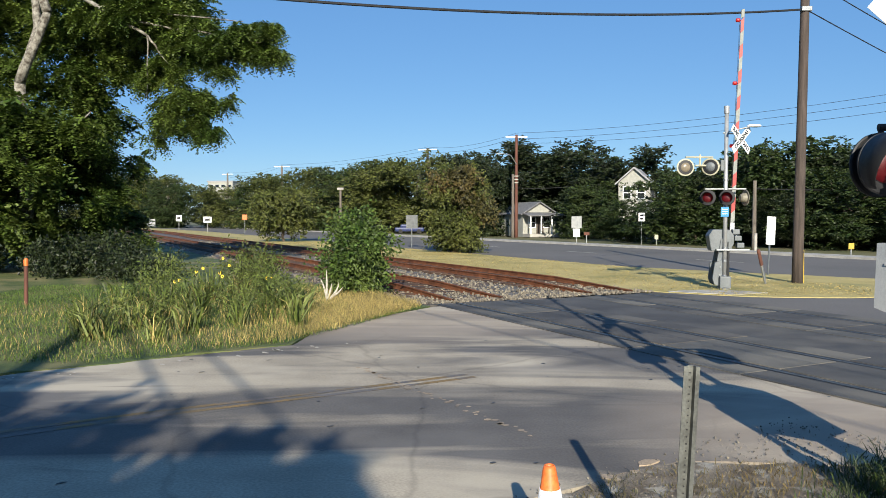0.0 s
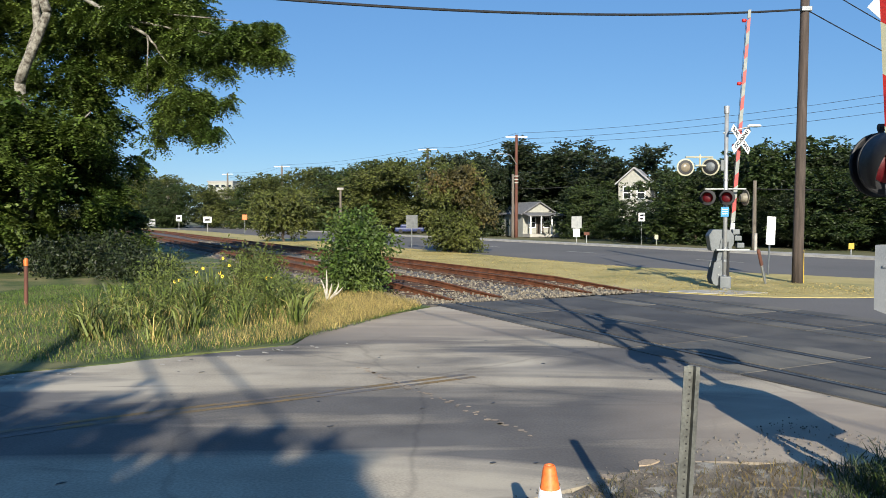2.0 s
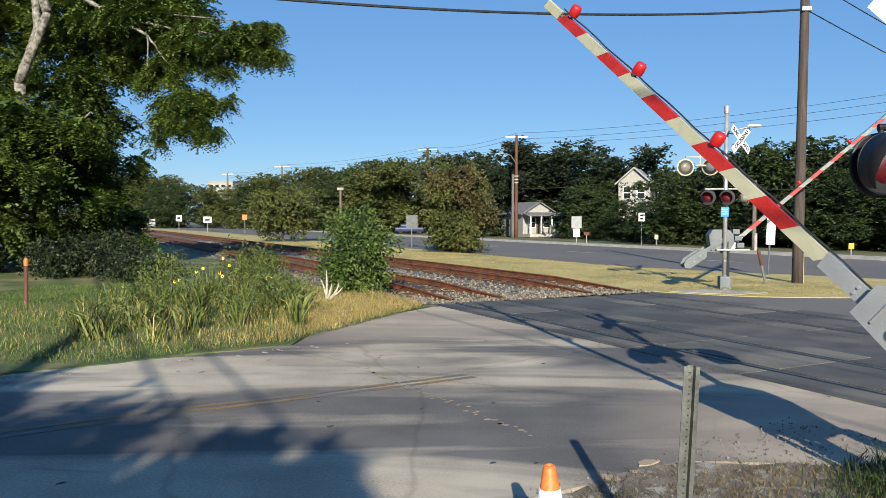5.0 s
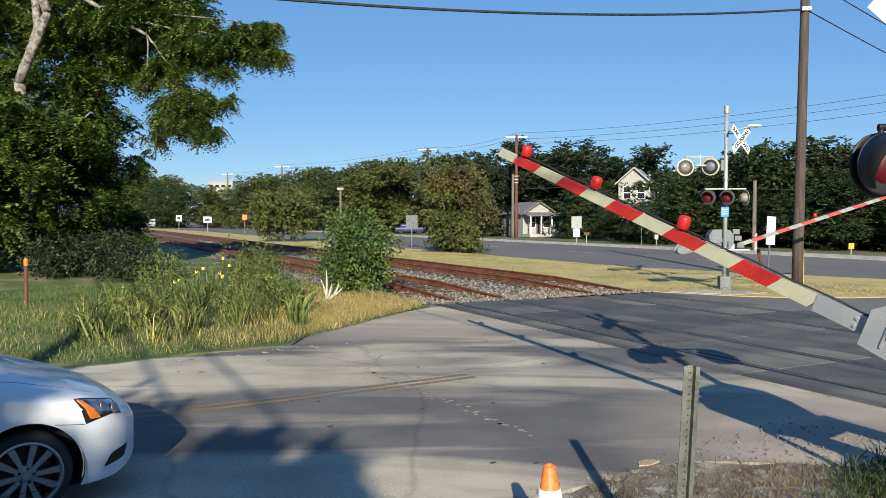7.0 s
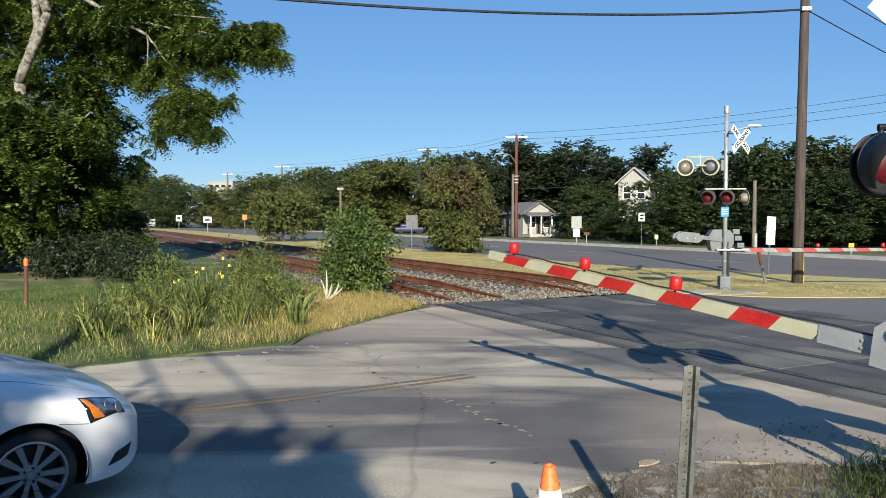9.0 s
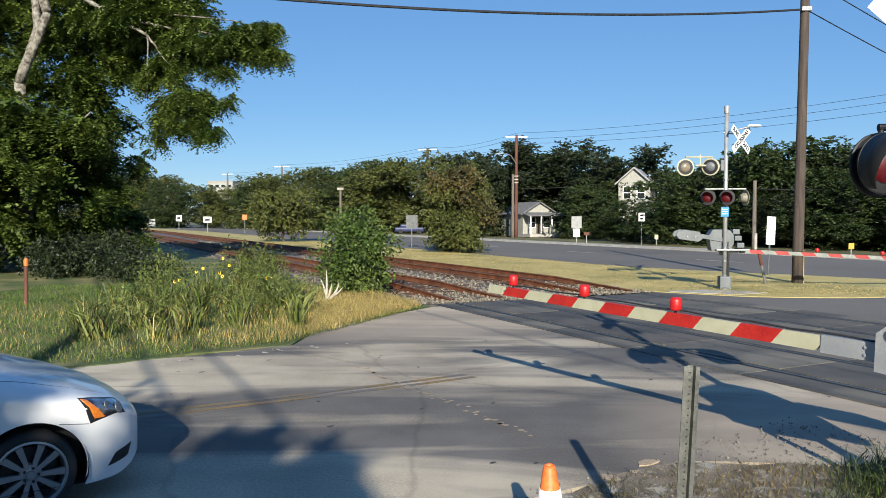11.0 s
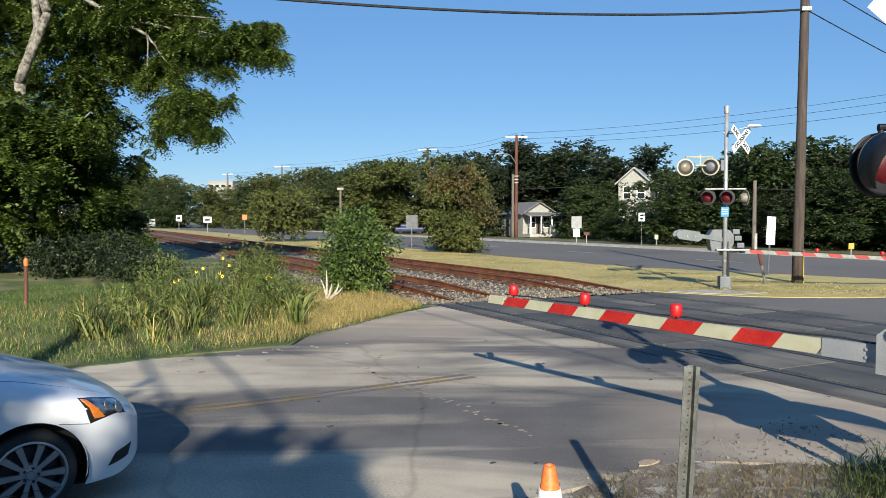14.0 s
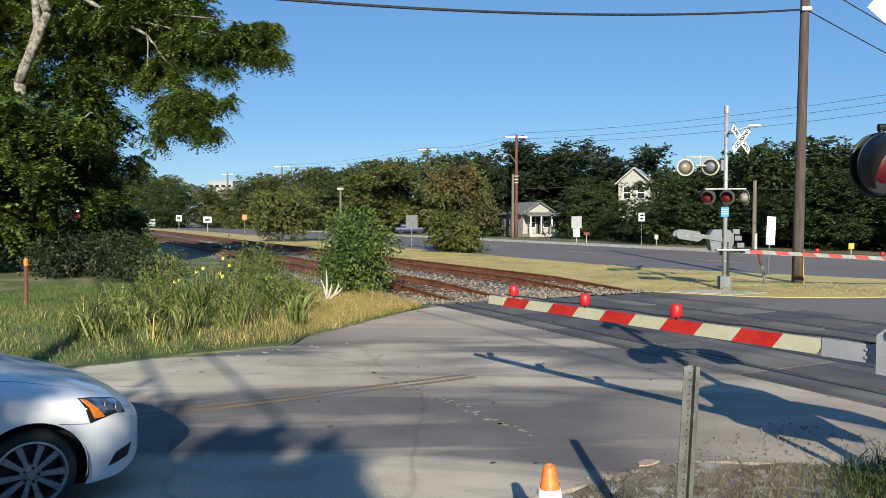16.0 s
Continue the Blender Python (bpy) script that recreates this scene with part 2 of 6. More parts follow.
M_LINE = surface("worn_yellow_line", (0.134, 0.0988, 0.0518), (0.207, 0.134, 0.0518), rough=0.8, scale=1.5, fine=22, bump=0.2, spot=(0.114, 0.104, 0.0988), spot_scale=1.6, spot_at=(0.48, 0.58))
M_BARK = surface("grey_bark", (0.0585, 0.0467, 0.0344), (0.276, 0.259, 0.216), rough=0.95, scale=7, fine=26, bump=0.9, dist=0.03)
M_TWIG = surface("twig_bark", (0.0518, 0.0389, 0.0259), (0.104, 0.0826, 0.057), rough=0.95, scale=3, fine=20, bump=0.3)
M_LEAF = foliage("elm_leaf", (0.0397, 0.0751, 0.00972), (0.124, 0.168, 0.0301))
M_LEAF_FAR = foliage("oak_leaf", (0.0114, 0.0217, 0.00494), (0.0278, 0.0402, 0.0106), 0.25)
M_LEAF_OLIVE = foliage("olive_leaf", (0.0518, 0.0674, 0.0134), (0.114, 0.125, 0.0311), 0.3)
M_LEAF_BRIGHT = foliage("shrub_leaf", (0.0195, 0.039, 0.00711), (0.0461, 0.0676, 0.0149))
M_LEAF_SHRUB = foliage("rail_shrub_leaf", (0.045, 0.09, 0.014), (0.11, 0.15, 0.033))
M_LEAF_DRY = foliage("dry_tip_leaf", (0.0518, 0.0518, 0.0156), (0.125, 0.0883, 0.0311), 0.25)
M_GRASS = foliage("green_grass", (0.0591, 0.104, 0.014), (0.108, 0.158, 0.028))
M_STRAW = foliage("straw_grass", (0.271, 0.218, 0.0812), (0.436, 0.328, 0.135))
M_REED = foliage("tall_grass", (0.0674, 0.0988, 0.0181), (0.166, 0.186, 0.0518))
M_PETAL = surface("yellow_petal", (0.80, 0.52, 0.02), (0.9, 0.62, 0.04), rough=0.6, bump=0)
M_CAR = surface("white_car_paint", (0.606, 0.62, 0.634), (0.634, 0.642, 0.647), rough=0.35, scale=2, fine=900, bump=0, coat=0.6)
M_TYRE = surface("tyre_rubber", (0.012, 0.012, 0.012), (0.022, 0.022, 0.022), rough=0.85, fine=60, bump=0.2)
M_RIM = surface("alloy_rim", (0.238, 0.249, 0.259), (0.28, 0.285, 0.296), rough=0.35, scale=1, fine=900, metal=0.6, bump=0)
M_CARGLASS = surface("tinted_glass", (0.012, 0.014, 0.016), (0.02, 0.022, 0.024), rough=0.12, bump=0, coat=1.0)
M_HEADLAMP = surface("headlamp_reflector", (0.05, 0.06, 0.07), (0.42, 0.45, 0.48), rough=0.15, scale=14, fine=30, metal=0.8, bump=0.2, coat=1.0)
M_AMBER = surface("amber_lens", (0.562, 0.15, 0.015), (0.66, 0.203, 0.0225), rough=0.2, bump=0, coat=1.0)
M_SIDING = surface("white_siding", (0.259, 0.259, 0.228), (0.322, 0.316, 0.28), rough=0.6, bump=0.1)
M_ROOF = surface("grey_shingle", (0.104, 0.104, 0.109), (0.166, 0.166, 0.171), rough=0.9, fine=12, bump=0.4)
M_ROOF_METAL = surface("pale_metal_roof", (0.233, 0.238, 0.244), (0.301, 0.301, 0.301), rough=0.5, bump=0.1)
M_TRAIN = surface("red_locomotive", (0.34, 0.03, 0.02), (0.46, 0.05, 0.03), rough=0.5, scale=1, fine=12, bump=0.05)
M_TRAIN_LAMP = surface("headlight", (0.9, 0.85, 0.8), (1, 0.95, 0.9), bump=0, glow=(1.0, 0.75, 0.68), glow_power=14.0)


# ---- mesh helpers ----
def thing(name, m, label, category, group="", kind=""):
    ob = new(name)
    ob.matrix_basis = m
    ob.empty_display_size = 0.2
    return tagged(ob, label, category, group, kind)


def part(name, bm, material, parent=None, label="", smooth=False):
    me = bpy.data.meshes.new(name)
    if isinstance(bm, tuple):
        me.from_pydata(*bm)
    else:
        bmesh.ops.recalc_face_normals(bm, faces=bm.faces)
        bm.to_mesh(me)
        bm.free()
    me.materials.append(material)
    if smooth:
        me.shade_smooth()
    ob = new(name, me)
    ob.parent = parent
    return tagged(ob, label)


def box(bm, cx, cy, cz, sx, sy, sz, bevel=0.0, rot=None):
    m = Matrix.Translation((cx, cy, cz)) @ (rot or Matrix())
    r = bmesh.ops.create_cube(bm, size=1.0, matrix=m @ Matrix.Diagonal((sx, sy, sz, 1)))
    if bevel:
        edges = list({e for v in r["verts"] for e in v.link_edges})
        bmesh.ops.bevel(bm, geom=edges, offset=bevel, segments=2, affect="EDGES", profile=0.6)
    return bm


def rod(bm, a, b, r0, r1=None, seg=12):
    """A tapered round bar from a to b."""
    a, b = Vector(a), Vector(b)
    d = b - a
    m = Matrix.Translation((a + b) / 2) @ d.to_track_quat("Z", "Y").to_matrix().to_4x4()
    bmesh.ops.create_cone(bm, cap_ends=True, segments=seg, radius1=r0, radius2=r0 if r1 is None else r1, depth=d.length, matrix=m)
    return bm


def lathe(bm, profile, seg=28, m=None):
    """Turns (radius, height) pairs about z; m places the result."""
    m = m or Matrix()
    rings = []
    for r, h in profile:
        if r < 1e-6:
            rings.append([bm.verts.new(m @ Vector((0, 0, h)))])
        else:
            rings.append([bm.verts.new(m @ Vector((r * math.cos(k * math.tau / seg), r * math.sin(k * math.tau / seg), h))) for k in range(seg)])
    for p, q in zip(rings, rings[1:]):
        for k in range(seg):
            j = (k + 1) % seg
            if len(p) == 1:
                bm.faces.new((p[0], q[j], q[k]))
            elif len(q) == 1:
                bm.faces.new((p[k], p[j], q[0]))
            else:
                bm.faces.new((p[k], p[j], q[j], q[k]))
    return bm


def slab(bm, points, top, bottom):
    """A flat piece with the outline points (x, y), from bottom to top."""
    lo = [bm.verts.new((p[0], p[1], bottom)) for p in points]
    hi = [bm.verts.new((p[0], p[1], top)) for p in points]
    bm.faces.new(hi)
    bm.faces.new(lo[::-1])
    for k in range(len(points)):
        j = (k + 1) % len(points)
        bm.faces.new((lo[k], lo[j], hi[j], hi[k]))
    return bm


def tube(bm, pts, radii, seg=8):
    """A bent tapered tube through pts."""
    rings = []
    for k, p in enumerate(pts):
        d = (pts[min(k + 1, len(pts) - 1)] - pts[max(k - 1, 0)]).normalized()
        x = d.orthogonal().normalized()
        y = d.cross(x)
        if rings:
            x = (px - d * px.dot(d)).normalized()
            y = d.cross(x)
        px = x
        rings.append([bm.verts.new(p + (x * math.cos(a) + y * math.sin(a)) * radii[k]) for a in (i * math.tau / seg for i in range(seg))])
    for p, q in zip(rings, rings[1:]):
        for k in range(seg):
            j = (k + 1) % seg
            bm.faces.new((p[k], p[j], q[j], q[k]))
    bm.faces.new(rings[0][::-1])
    bm.faces.new(rings[-1])
    return bm


def rough_edge(pts, step, amp, rng):
    """Breaks a closed outline into short uneven pieces."""
    out = []
    for k, p in enumerate(pts):
        q = pts[(k + 1) % len(pts)]
        d = Vector((q[0] - p[0], q[1] - p[1]))
        n = max(1, int(d.length / step)) if d.length < 60 else 1
        for i in range(n):
            f = i / n
            j = amp * rng.uniform(-1, 1) if n > 1 else 0
            out.append((p[0] + d.x * f - d.y / d.length * j, p[1] + d.y * f + d.x / d.length * j))
    return out


# ---- ground, street, avenue ----
rng = random.Random(3)
bm = bmesh.new()
bmesh.ops.create_grid(bm, x_segments=80, y_segments=80, size=1400)
for v in bm.verts:
    v.co.z = -0.06
tagged(part("ground", bm, M_GROUND), "dry grassy ground around the rail crossing", "ground", kind="structure")

# street with the crossing, reaching the avenue
left = [en(-45, 12.4), en(5.7, 12.35), en(7.0, 13.9), en(11.1, 15.75), uv(15.3, 18.0), uv(15.9, 18.0)]
right = [uv(15.9, -60), en(12, -6), en(9.5, 1.0), en(8.4, 2.4), en(6.7, 3.5), en(5.8, 4.35), en(4.4, 4.4), en(-45, 4.4)]
bm = slab(bmesh.new(), rough_edge([(p.x, p.y) for p in left + right], 0.5, 0.05, rng), 0.0, -0.1)
tagged(part("road", bm, M_ROAD), "worn grey street surface with cracks and dark streaks", "road", kind="structure")


def strip(name, u0, u1, v0, v1, top, bottom, material, step=8.0):
    bm = bmesh.new()
    prev = None
    n = int((v1 - v0) / step) + 1
    for k in range(n + 1):
        v = v0 + (v1 - v0) * k / n
        ring = [bm.verts.new(uv(a, v, z)) for a, z in ((u0, bottom), (u0, top), (u1, top), (u1, bottom))]
        if prev:
            for i in range(4):
                j = (i + 1) % 4
                bm.faces.new((prev[i], prev[j], ring[j], ring[i]))
        else:
            bm.faces.new(ring)
        prev = ring
    bm.faces.new(prev[::-1])
    return part(name, bm, material)


tagged(strip("avenue", 15.904, 39.0, -90, 420, -0.004, -0.09, M_AVENUE), "grey asphalt avenue of several lanes beyond the railway", "road", kind="structure")
tagged(strip("kerb", 39.0, 39.35, -90, 420, 0.13, -0.06, M_CONC), "pale concrete kerb along the avenue", "kerb", kind="structure")
tagged(strip("pavement", 39.352, 41.2, -90, 420, 0.11, -0.06, M_CONC), "strip of pale soil behind the kerb", "pavement", kind="structure")
for k in range(26):
    a = -8 + k * 12
    tagged(strip("lane_mark", 30.9, 31.05, a, a + 3.2, 0.002, -0.002, M_CONC), "worn white lane dash on the avenue", "lane mark", group="lane dashes", kind="structure")

# grass island between railway and avenue
isl = [(5.69, 22.93), (6.42, 23.1), (8.71, 21.65), (10.5, 21.3), (12.42, 21.44), (15.2, 21.9), (17.2, 23.3), (17.6, 25.6), (16.1, 28.0), (12.0, 31.6), (8.28, 35.5)]
isl += [tuple(uv(23.2, v)[:2]) for v in (35, 60, 90, 120, 150, 180, 220, 260)] + [tuple(uv(16.2, v)[:2]) for v in (260, 220, 180, 150, 120, 90, 60, 30)]
bm = slab(bmesh.new(), rough_edge(isl, 0.8, 0.08, rng), 0.015, -0.05)
tagged(part("island_lawn", bm, M_ISLAND), "dry yellow mown grass between railway and avenue", "lawn", kind="structure")
apron = [(6.7, 22.95), (7.6, 23.45), (9.0, 23.3), (9.6, 22.6), (8.7, 22.15)]
tagged(part("gravel_apron", slab(bmesh.new(), rough_edge(apron, 0.2, 0.14, rng), 0.03, -0.02), M_CONC), "pale gravel and broken concrete round the signal mast", "gravel", kind="structure")

# verge on the near side of the railway
vg = [en(-45, 12.45), en(5.6, 12.4), en(6.9, 13.9), en(11.0, 15.8)] + [uv(7.7, v) for v in (22, 30, 45, 70, 110)] + [uv(-60, 110), uv(-60, 10)]
bm = slab(bmesh.new(), rough_edge([(p.x, p.y) for p in vg], 0.35, 0.10, rng), 0.014, -0.05)
tagged(part("verge", bm, M_VERGE), "rough green and straw-coloured grass verge", "verge", kind="structure")
nv = [en(-45, 4.36), en(4.4, 4.36), en(5.8, 4.3), en(6.7, 3.45), en(8.4, 2.35), en(9.4, 1.0), en(11.9, -6), en(11.9, -20), en(-45, -20)]
bm = slab(bmesh.new(), rough_edge([(p.x, p.y) for p in nv], 0.3, 0.08, rng), 0.014, -0.05)
tagged(part("near_shoulder", bm, M_GRAVEL), "gravelly roadside shoulder with dry weeds", "shoulder", kind="structure")

cr = [uv(15.88, 17.6), uv(15.88, -60), en(13, -6), en(10.3, 0.8), en(10.2, 3.3), en(11.4, 8.0), en(12.6, 13.0), en(12.6, 15.6)]
bm = slab(bmesh.new(), rough_edge([(p.x, p.y) for p in cr], 0.3, 0.05, rng), 0.008, -0.02)
CROSSING = tagged(part("crossing_surface", bm, M_CROSS), "darker grey asphalt between and beyond the rails", "road", kind="structure")

# worn double centre line and the patch seams
for n0 in (8.28, 8.48):
    bm = bmesh.new()
    prev = None
    for k in range(60):
        e = -30 + k * 0.62
        d = 0.55 * math.exp(-((e - 1.0) / 4.0) ** 2)
        r = [bm.verts.new(en(e, n0 + d + s, 0.004)) for s in (-0.05, 0.05)]
        if prev:
            bm.faces.new((prev[0], prev[1], r[1], r[0]))
        prev = r
    tagged(part("centre_line", bm, M_LINE), "faded yellow centre line on the street", "road line", group="centre lines", kind="structure")
bm = bmesh.new()
for k in range(46):
    c = en(5.25, 5.7).lerp(en(5.6, 9.9), (k + rng.random()) / 46) + Vector((rng.gauss(0, 0.035), rng.gauss(0, 0.035), 0.005))
    q = rng.uniform(0.02, 0.07)
    bm.faces.new([bm.verts.new(c + Vector((q * rng.uniform(0.4, 1.0) * math.cos(i * math.tau / 7), q * rng.uniform(0.4, 1.0) * math.sin(i * math.tau / 7), 0))) for i in range(7)])
tagged(part("patch_seam", bm, M_TAN), "pale crumbled seam in the street surface", "seam", kind="structure")
bm = bmesh.new()
for k in range(70):
    c = en(rng.uniform(-1.5, 12.0), rng.uniform(4.8, 12.0), 0.0055)
    q = rng.uniform(0.010, 0.032)
    d = rng.uniform(1.0, 2.6)
    bm.faces.new([bm.verts.new(c + E * (q * d * rng.uniform(0.5, 1.0) * math.cos(i * math.tau / 8)) + N * (q * rng.uniform(0.5, 1.0) * math.sin(i * math.tau / 8))) for i in range(8)])
tagged(part("tar_spots", bm, M_TAR), "small black tar spots on the street", "tar spots", kind="stuff")
bm = bmesh.new()
for k in range(60):
    c = en(rng.uniform(-6, 7.0), 12.05 - 0.25 * rng.random() ** 2, 0.0055)
    q = rng.uniform(0.015, 0.06)
    d = rng.uniform(1.0, 3.0)
    bm.faces.new([bm.verts.new(c + E * (q * rng.uniform(0.4, 1.0) * math.cos(i * math.tau / 7)) + N * (q * d * rng.uniform(0.4, 1.0) * math.sin(i * math.tau / 7))) for i in range(7)])
tagged(part("pale_chips", bm, M_CHIP), "pale chipped marks along the edge of the street", "chips", kind="stuff")

# ---- railway ----
tagged(strip("ballast_bed", 7.7, 16.1, 17.6, 480, 0.0, -0.08, M_BALLAST), "grey and rust-stained railway ballast", "ballast", kind="structure")


def sunk(v):
    """How far the open track dips where it meets the street."""
    return -0.15 * (1 - min(1.0, max(0.0, (v - 18.0) / 4.0))) if v > 17.95 else 0.0


def rail_mesh(u, v0, v1, z):
    prof = [(-0.07, 0), (0.07, 0), (0.07, 0.018), (0.012, 0.035), (0.012, 0.13), (0.036, 0.142), (0.036, 0.175), (-0.036, 0.175), (-0.036, 0.142), (-0.012, 0.13), (-0.012, 0.035), (-0.07, 0.018)]
    bm = bmesh.new()
    prev = None
    n = max(2, int((v1 - v0) / 2))
    for k in range(n + 1):
        v = v0 + (v1 - v0) * k / n
        ring = [bm.verts.new(uv(u + a, v, z + sunk(v) + h)) for a, h in prof]
        if prev:
            for i in range(12):
                j = (i + 1) % 12
                bm.faces.new((prev[i], prev[j], ring[j], ring[i]))
        prev = ring
    return bm


tie_me = None
for mid in (14.5, 10.0):
    track = thing("railway_track", Matrix(), "rusty steel rails on dark wooden ties in ballast", "railway track", group="tracks")
    for s in (-0.755, 0.755):
        part("rail", rail_mesh(mid + s, 17.96, 480, 0.06), M_RUST, track, "rust-brown steel rail")
        part("crossing_rail", rail_mesh(mid + s, -40, 17.9, -0.163), M_POST, track, "rail sunk in the street")
        bm = bmesh.new()
        for side in (-0.058, 0.058):
            vs = [bm.verts.new(uv(mid + s + side + a, v, 0.0115)) for a, v in ((-0.018, -40), (0.018, -40), (0.018, 17.9), (-0.018, 17.9))]
            bm.faces.new(vs)
        part("flangeway", bm, M_BLACK, track, "dark gap beside the sunk rail")
    for k in range(140):
        if tie_me is None:
            o = part("tie", box(bmesh.new(), 0, 0, 0, 2.6, 0.22, 0.18, 0.015), M_TIE, track)
            tie_me = o.data
        else:
            o = new("tie", tie_me)
            o.parent = track
        v = 18.2 + k * 0.56
        o.matrix_basis = Matrix.Translation(uv(mid, v, -0.02 + 0.8 * sunk(v) + rng.uniform(-0.012, 0.012))) @ pose(0, 0, 0, 0, 0, 26.5 + rng.uniform(-1.5, 1.5))


# crossing panels between and beside the sunk rails
panel_me = {}
for mid in (14.5, 10.0):
    for off, wide in ((0.0, 1.24), (-1.17, 0.56), (1.17, 0.56)):
        for k in range(14):
            if wide not in panel_me:
                o = part("crossing_panel", box(bmesh.new(), 0, 0, 0, wide, 2.40, 0.03, 0.004), M_PANEL, CROSSING)
                panel_me[wide] = o.data
            else:
                o = new("crossing_panel", panel_me[wide])
                o.parent = CROSSING
            o.matrix_basis = Matrix.Translation(uv(mid + off, 16.3 - k * 2.44, 0.002 + rng.uniform(-0.002, 0.003))) @ pose(0, 0, 0, 0, 0, 26.5)

def scatter_stones(n, place, s0, s1, seed):
    r = np.random.default_rng(seed)
    base = np.array([(1, 0, 0), (-1, 0, 0), (0, 1, 0), (0, -1, 0), (0, 0, 1), (0, 0, -1)], float)
    tri = np.array([(0, 2, 4), (2, 1, 4), (1, 3, 4), (3, 0, 4), (2, 0, 5), (1, 2, 5), (3, 1, 5), (0, 3, 5)])
    p = np.array([place(r) for _ in range(n)])
    s = r.uniform(s0, s1, (n, 1, 1)) * r.uniform(0.6, 1.3, (n, 6, 1))
    q = r.normal(size=(n, 3, 3))
    q = np.linalg.qr(q)[0]
    vs = np.einsum("nij,kj->nki", q, base) * s + p[:, None]
    fs = (tri[None] + 6 * np.arange(n)[:, None, None]).reshape(-1, 3)
    return vs.reshape(-1, 3).tolist(), [], fs.tolist()


def on_ballast(r):
    v = 17.8 + 60 * r.random() ** 1.8
    u = r.uniform(7.6, 16.0)
    return tuple(uv(u, v, r.uniform(0.0, 0.04)))


tagged(part("ballast_stones", scatter_stones(9000, on_ballast, 0.025, 0.055, 1), M_STONE), "loose grey ballast stones between the rails", "ballast", kind="stuff")


# ---- vegetation ----
def leaf_mesh(centres, dirs, length, width, r, curl=0.25):
    """Diamond leaves, folded a little along the middle, as (verts, edges, faces)."""
    n = len(centres)
    d = dirs / np.linalg.norm(dirs, axis=1)[:, None]
    a = r.normal(size=(n, 3))
    s = np.cross(d, a)
    s /= np.linalg.norm(s, axis=1)[:, None] + 1e-9
    u = np.cross(s, d)
    l = (length * r.uniform(0.6, 1.35, n))[:, None]
    w = (width * r.uniform(0.6, 1.3, n))[:, None]
    v = np.stack([centres, centres + d * l * 0.5 + s * w * 0.5 + u * w * curl, centres + d * l, centres + d * l * 0.5 - s * w * 0.5 + u * w * curl], 1)
    k = 4 * np.arange(n)[:, None]
    return v.reshape(-1, 3), np.concatenate([k + [0, 1, 2], k + [0, 2, 3]])


def leaves_in(lumps, n, length, width, seed, spray=9, droop=0.5, spread=0.45):
    """Sprays of leaves over a set of lumps (x, y, z, radius, squash), thick near their skins, with gaps."""
    r = np.random.default_rng(seed)
    lumps = np.array(lumps, float)
    # break every lump into smaller tufts, so that the outline is uneven and has gaps
    kid = []
    for x, y, z, q, sq in lumps:
        for _ in range(13):
            o = r.normal(size=3)
            o /= np.linalg.norm(o)
            f = r.uniform(0.45, 0.95)
            kid.append((x + o[0] * q * f, y + o[1] * q * f, z + o[2] * q * f * sq, q * r.uniform(0.24, 0.46), sq * r.uniform(0.6, 0.9)))
    lumps = np.array(kid)
    wgt = lumps[:, 3] ** 2
    m = n // spray
    pick = r.choice(len(lumps), m, p=wgt / wgt.sum())
    L = lumps[pick]
    o = r.normal(size=(m, 3))
    o /= np.linalg.norm(o, axis=1)[:, None]
    rad = L[:, 3] * (1 - 0.6 * r.random(m) ** 1.7) * r.uniform(0.82, 1.16, m)
    c = L[:, :3] + o * rad[:, None] * np.stack([np.ones(m), np.ones(m), L[:, 4]], 1)
    d = o + r.normal(size=(m, 3)) * 0.5 + np.array([0, 0, -droop])
    d /= np.linalg.norm(d, axis=1)[:, None]
    t = r.random((m, spray)) * spread
    pts = c[:, None] + d[:, None] * t[:, :, None] + r.normal(size=(m, spray, 3)) * spread * 0.16
    ld = d[:, None] + r.normal(size=(m, spray, 3)) * 0.7
    return leaf_mesh(pts.reshape(-1, 3), ld.reshape(-1, 3), length, width, r)


def mesh_of(*pieces):
    vs, fs, k = [], [], 0
    for v, f in pieces:
        vs.append(v)
        fs.append(f + k)
        k += len(v)
    return np.concatenate(vs).tolist(), [], np.concatenate(fs).tolist()


def limb(bm, a, b, r0, r1, rr, sag=0.0, n=6, wob=0.12):
    pts = []
    a, b = Vector(a), Vector(b)
    for k in range(n + 1):
        f = k / n
        w = (b - a).length * wob * math.sin(math.pi * f)
        pts.append(a.lerp(b, f) + Vector((rr.uniform(-w, w), rr.uniform(-w, w), rr.uniform(-w, w) * 0.5 - sag * f * f)))
    tube(bm, pts, [r0 + (r1 - r0) * k / n for k in range(n + 1)], 8)
    return pts


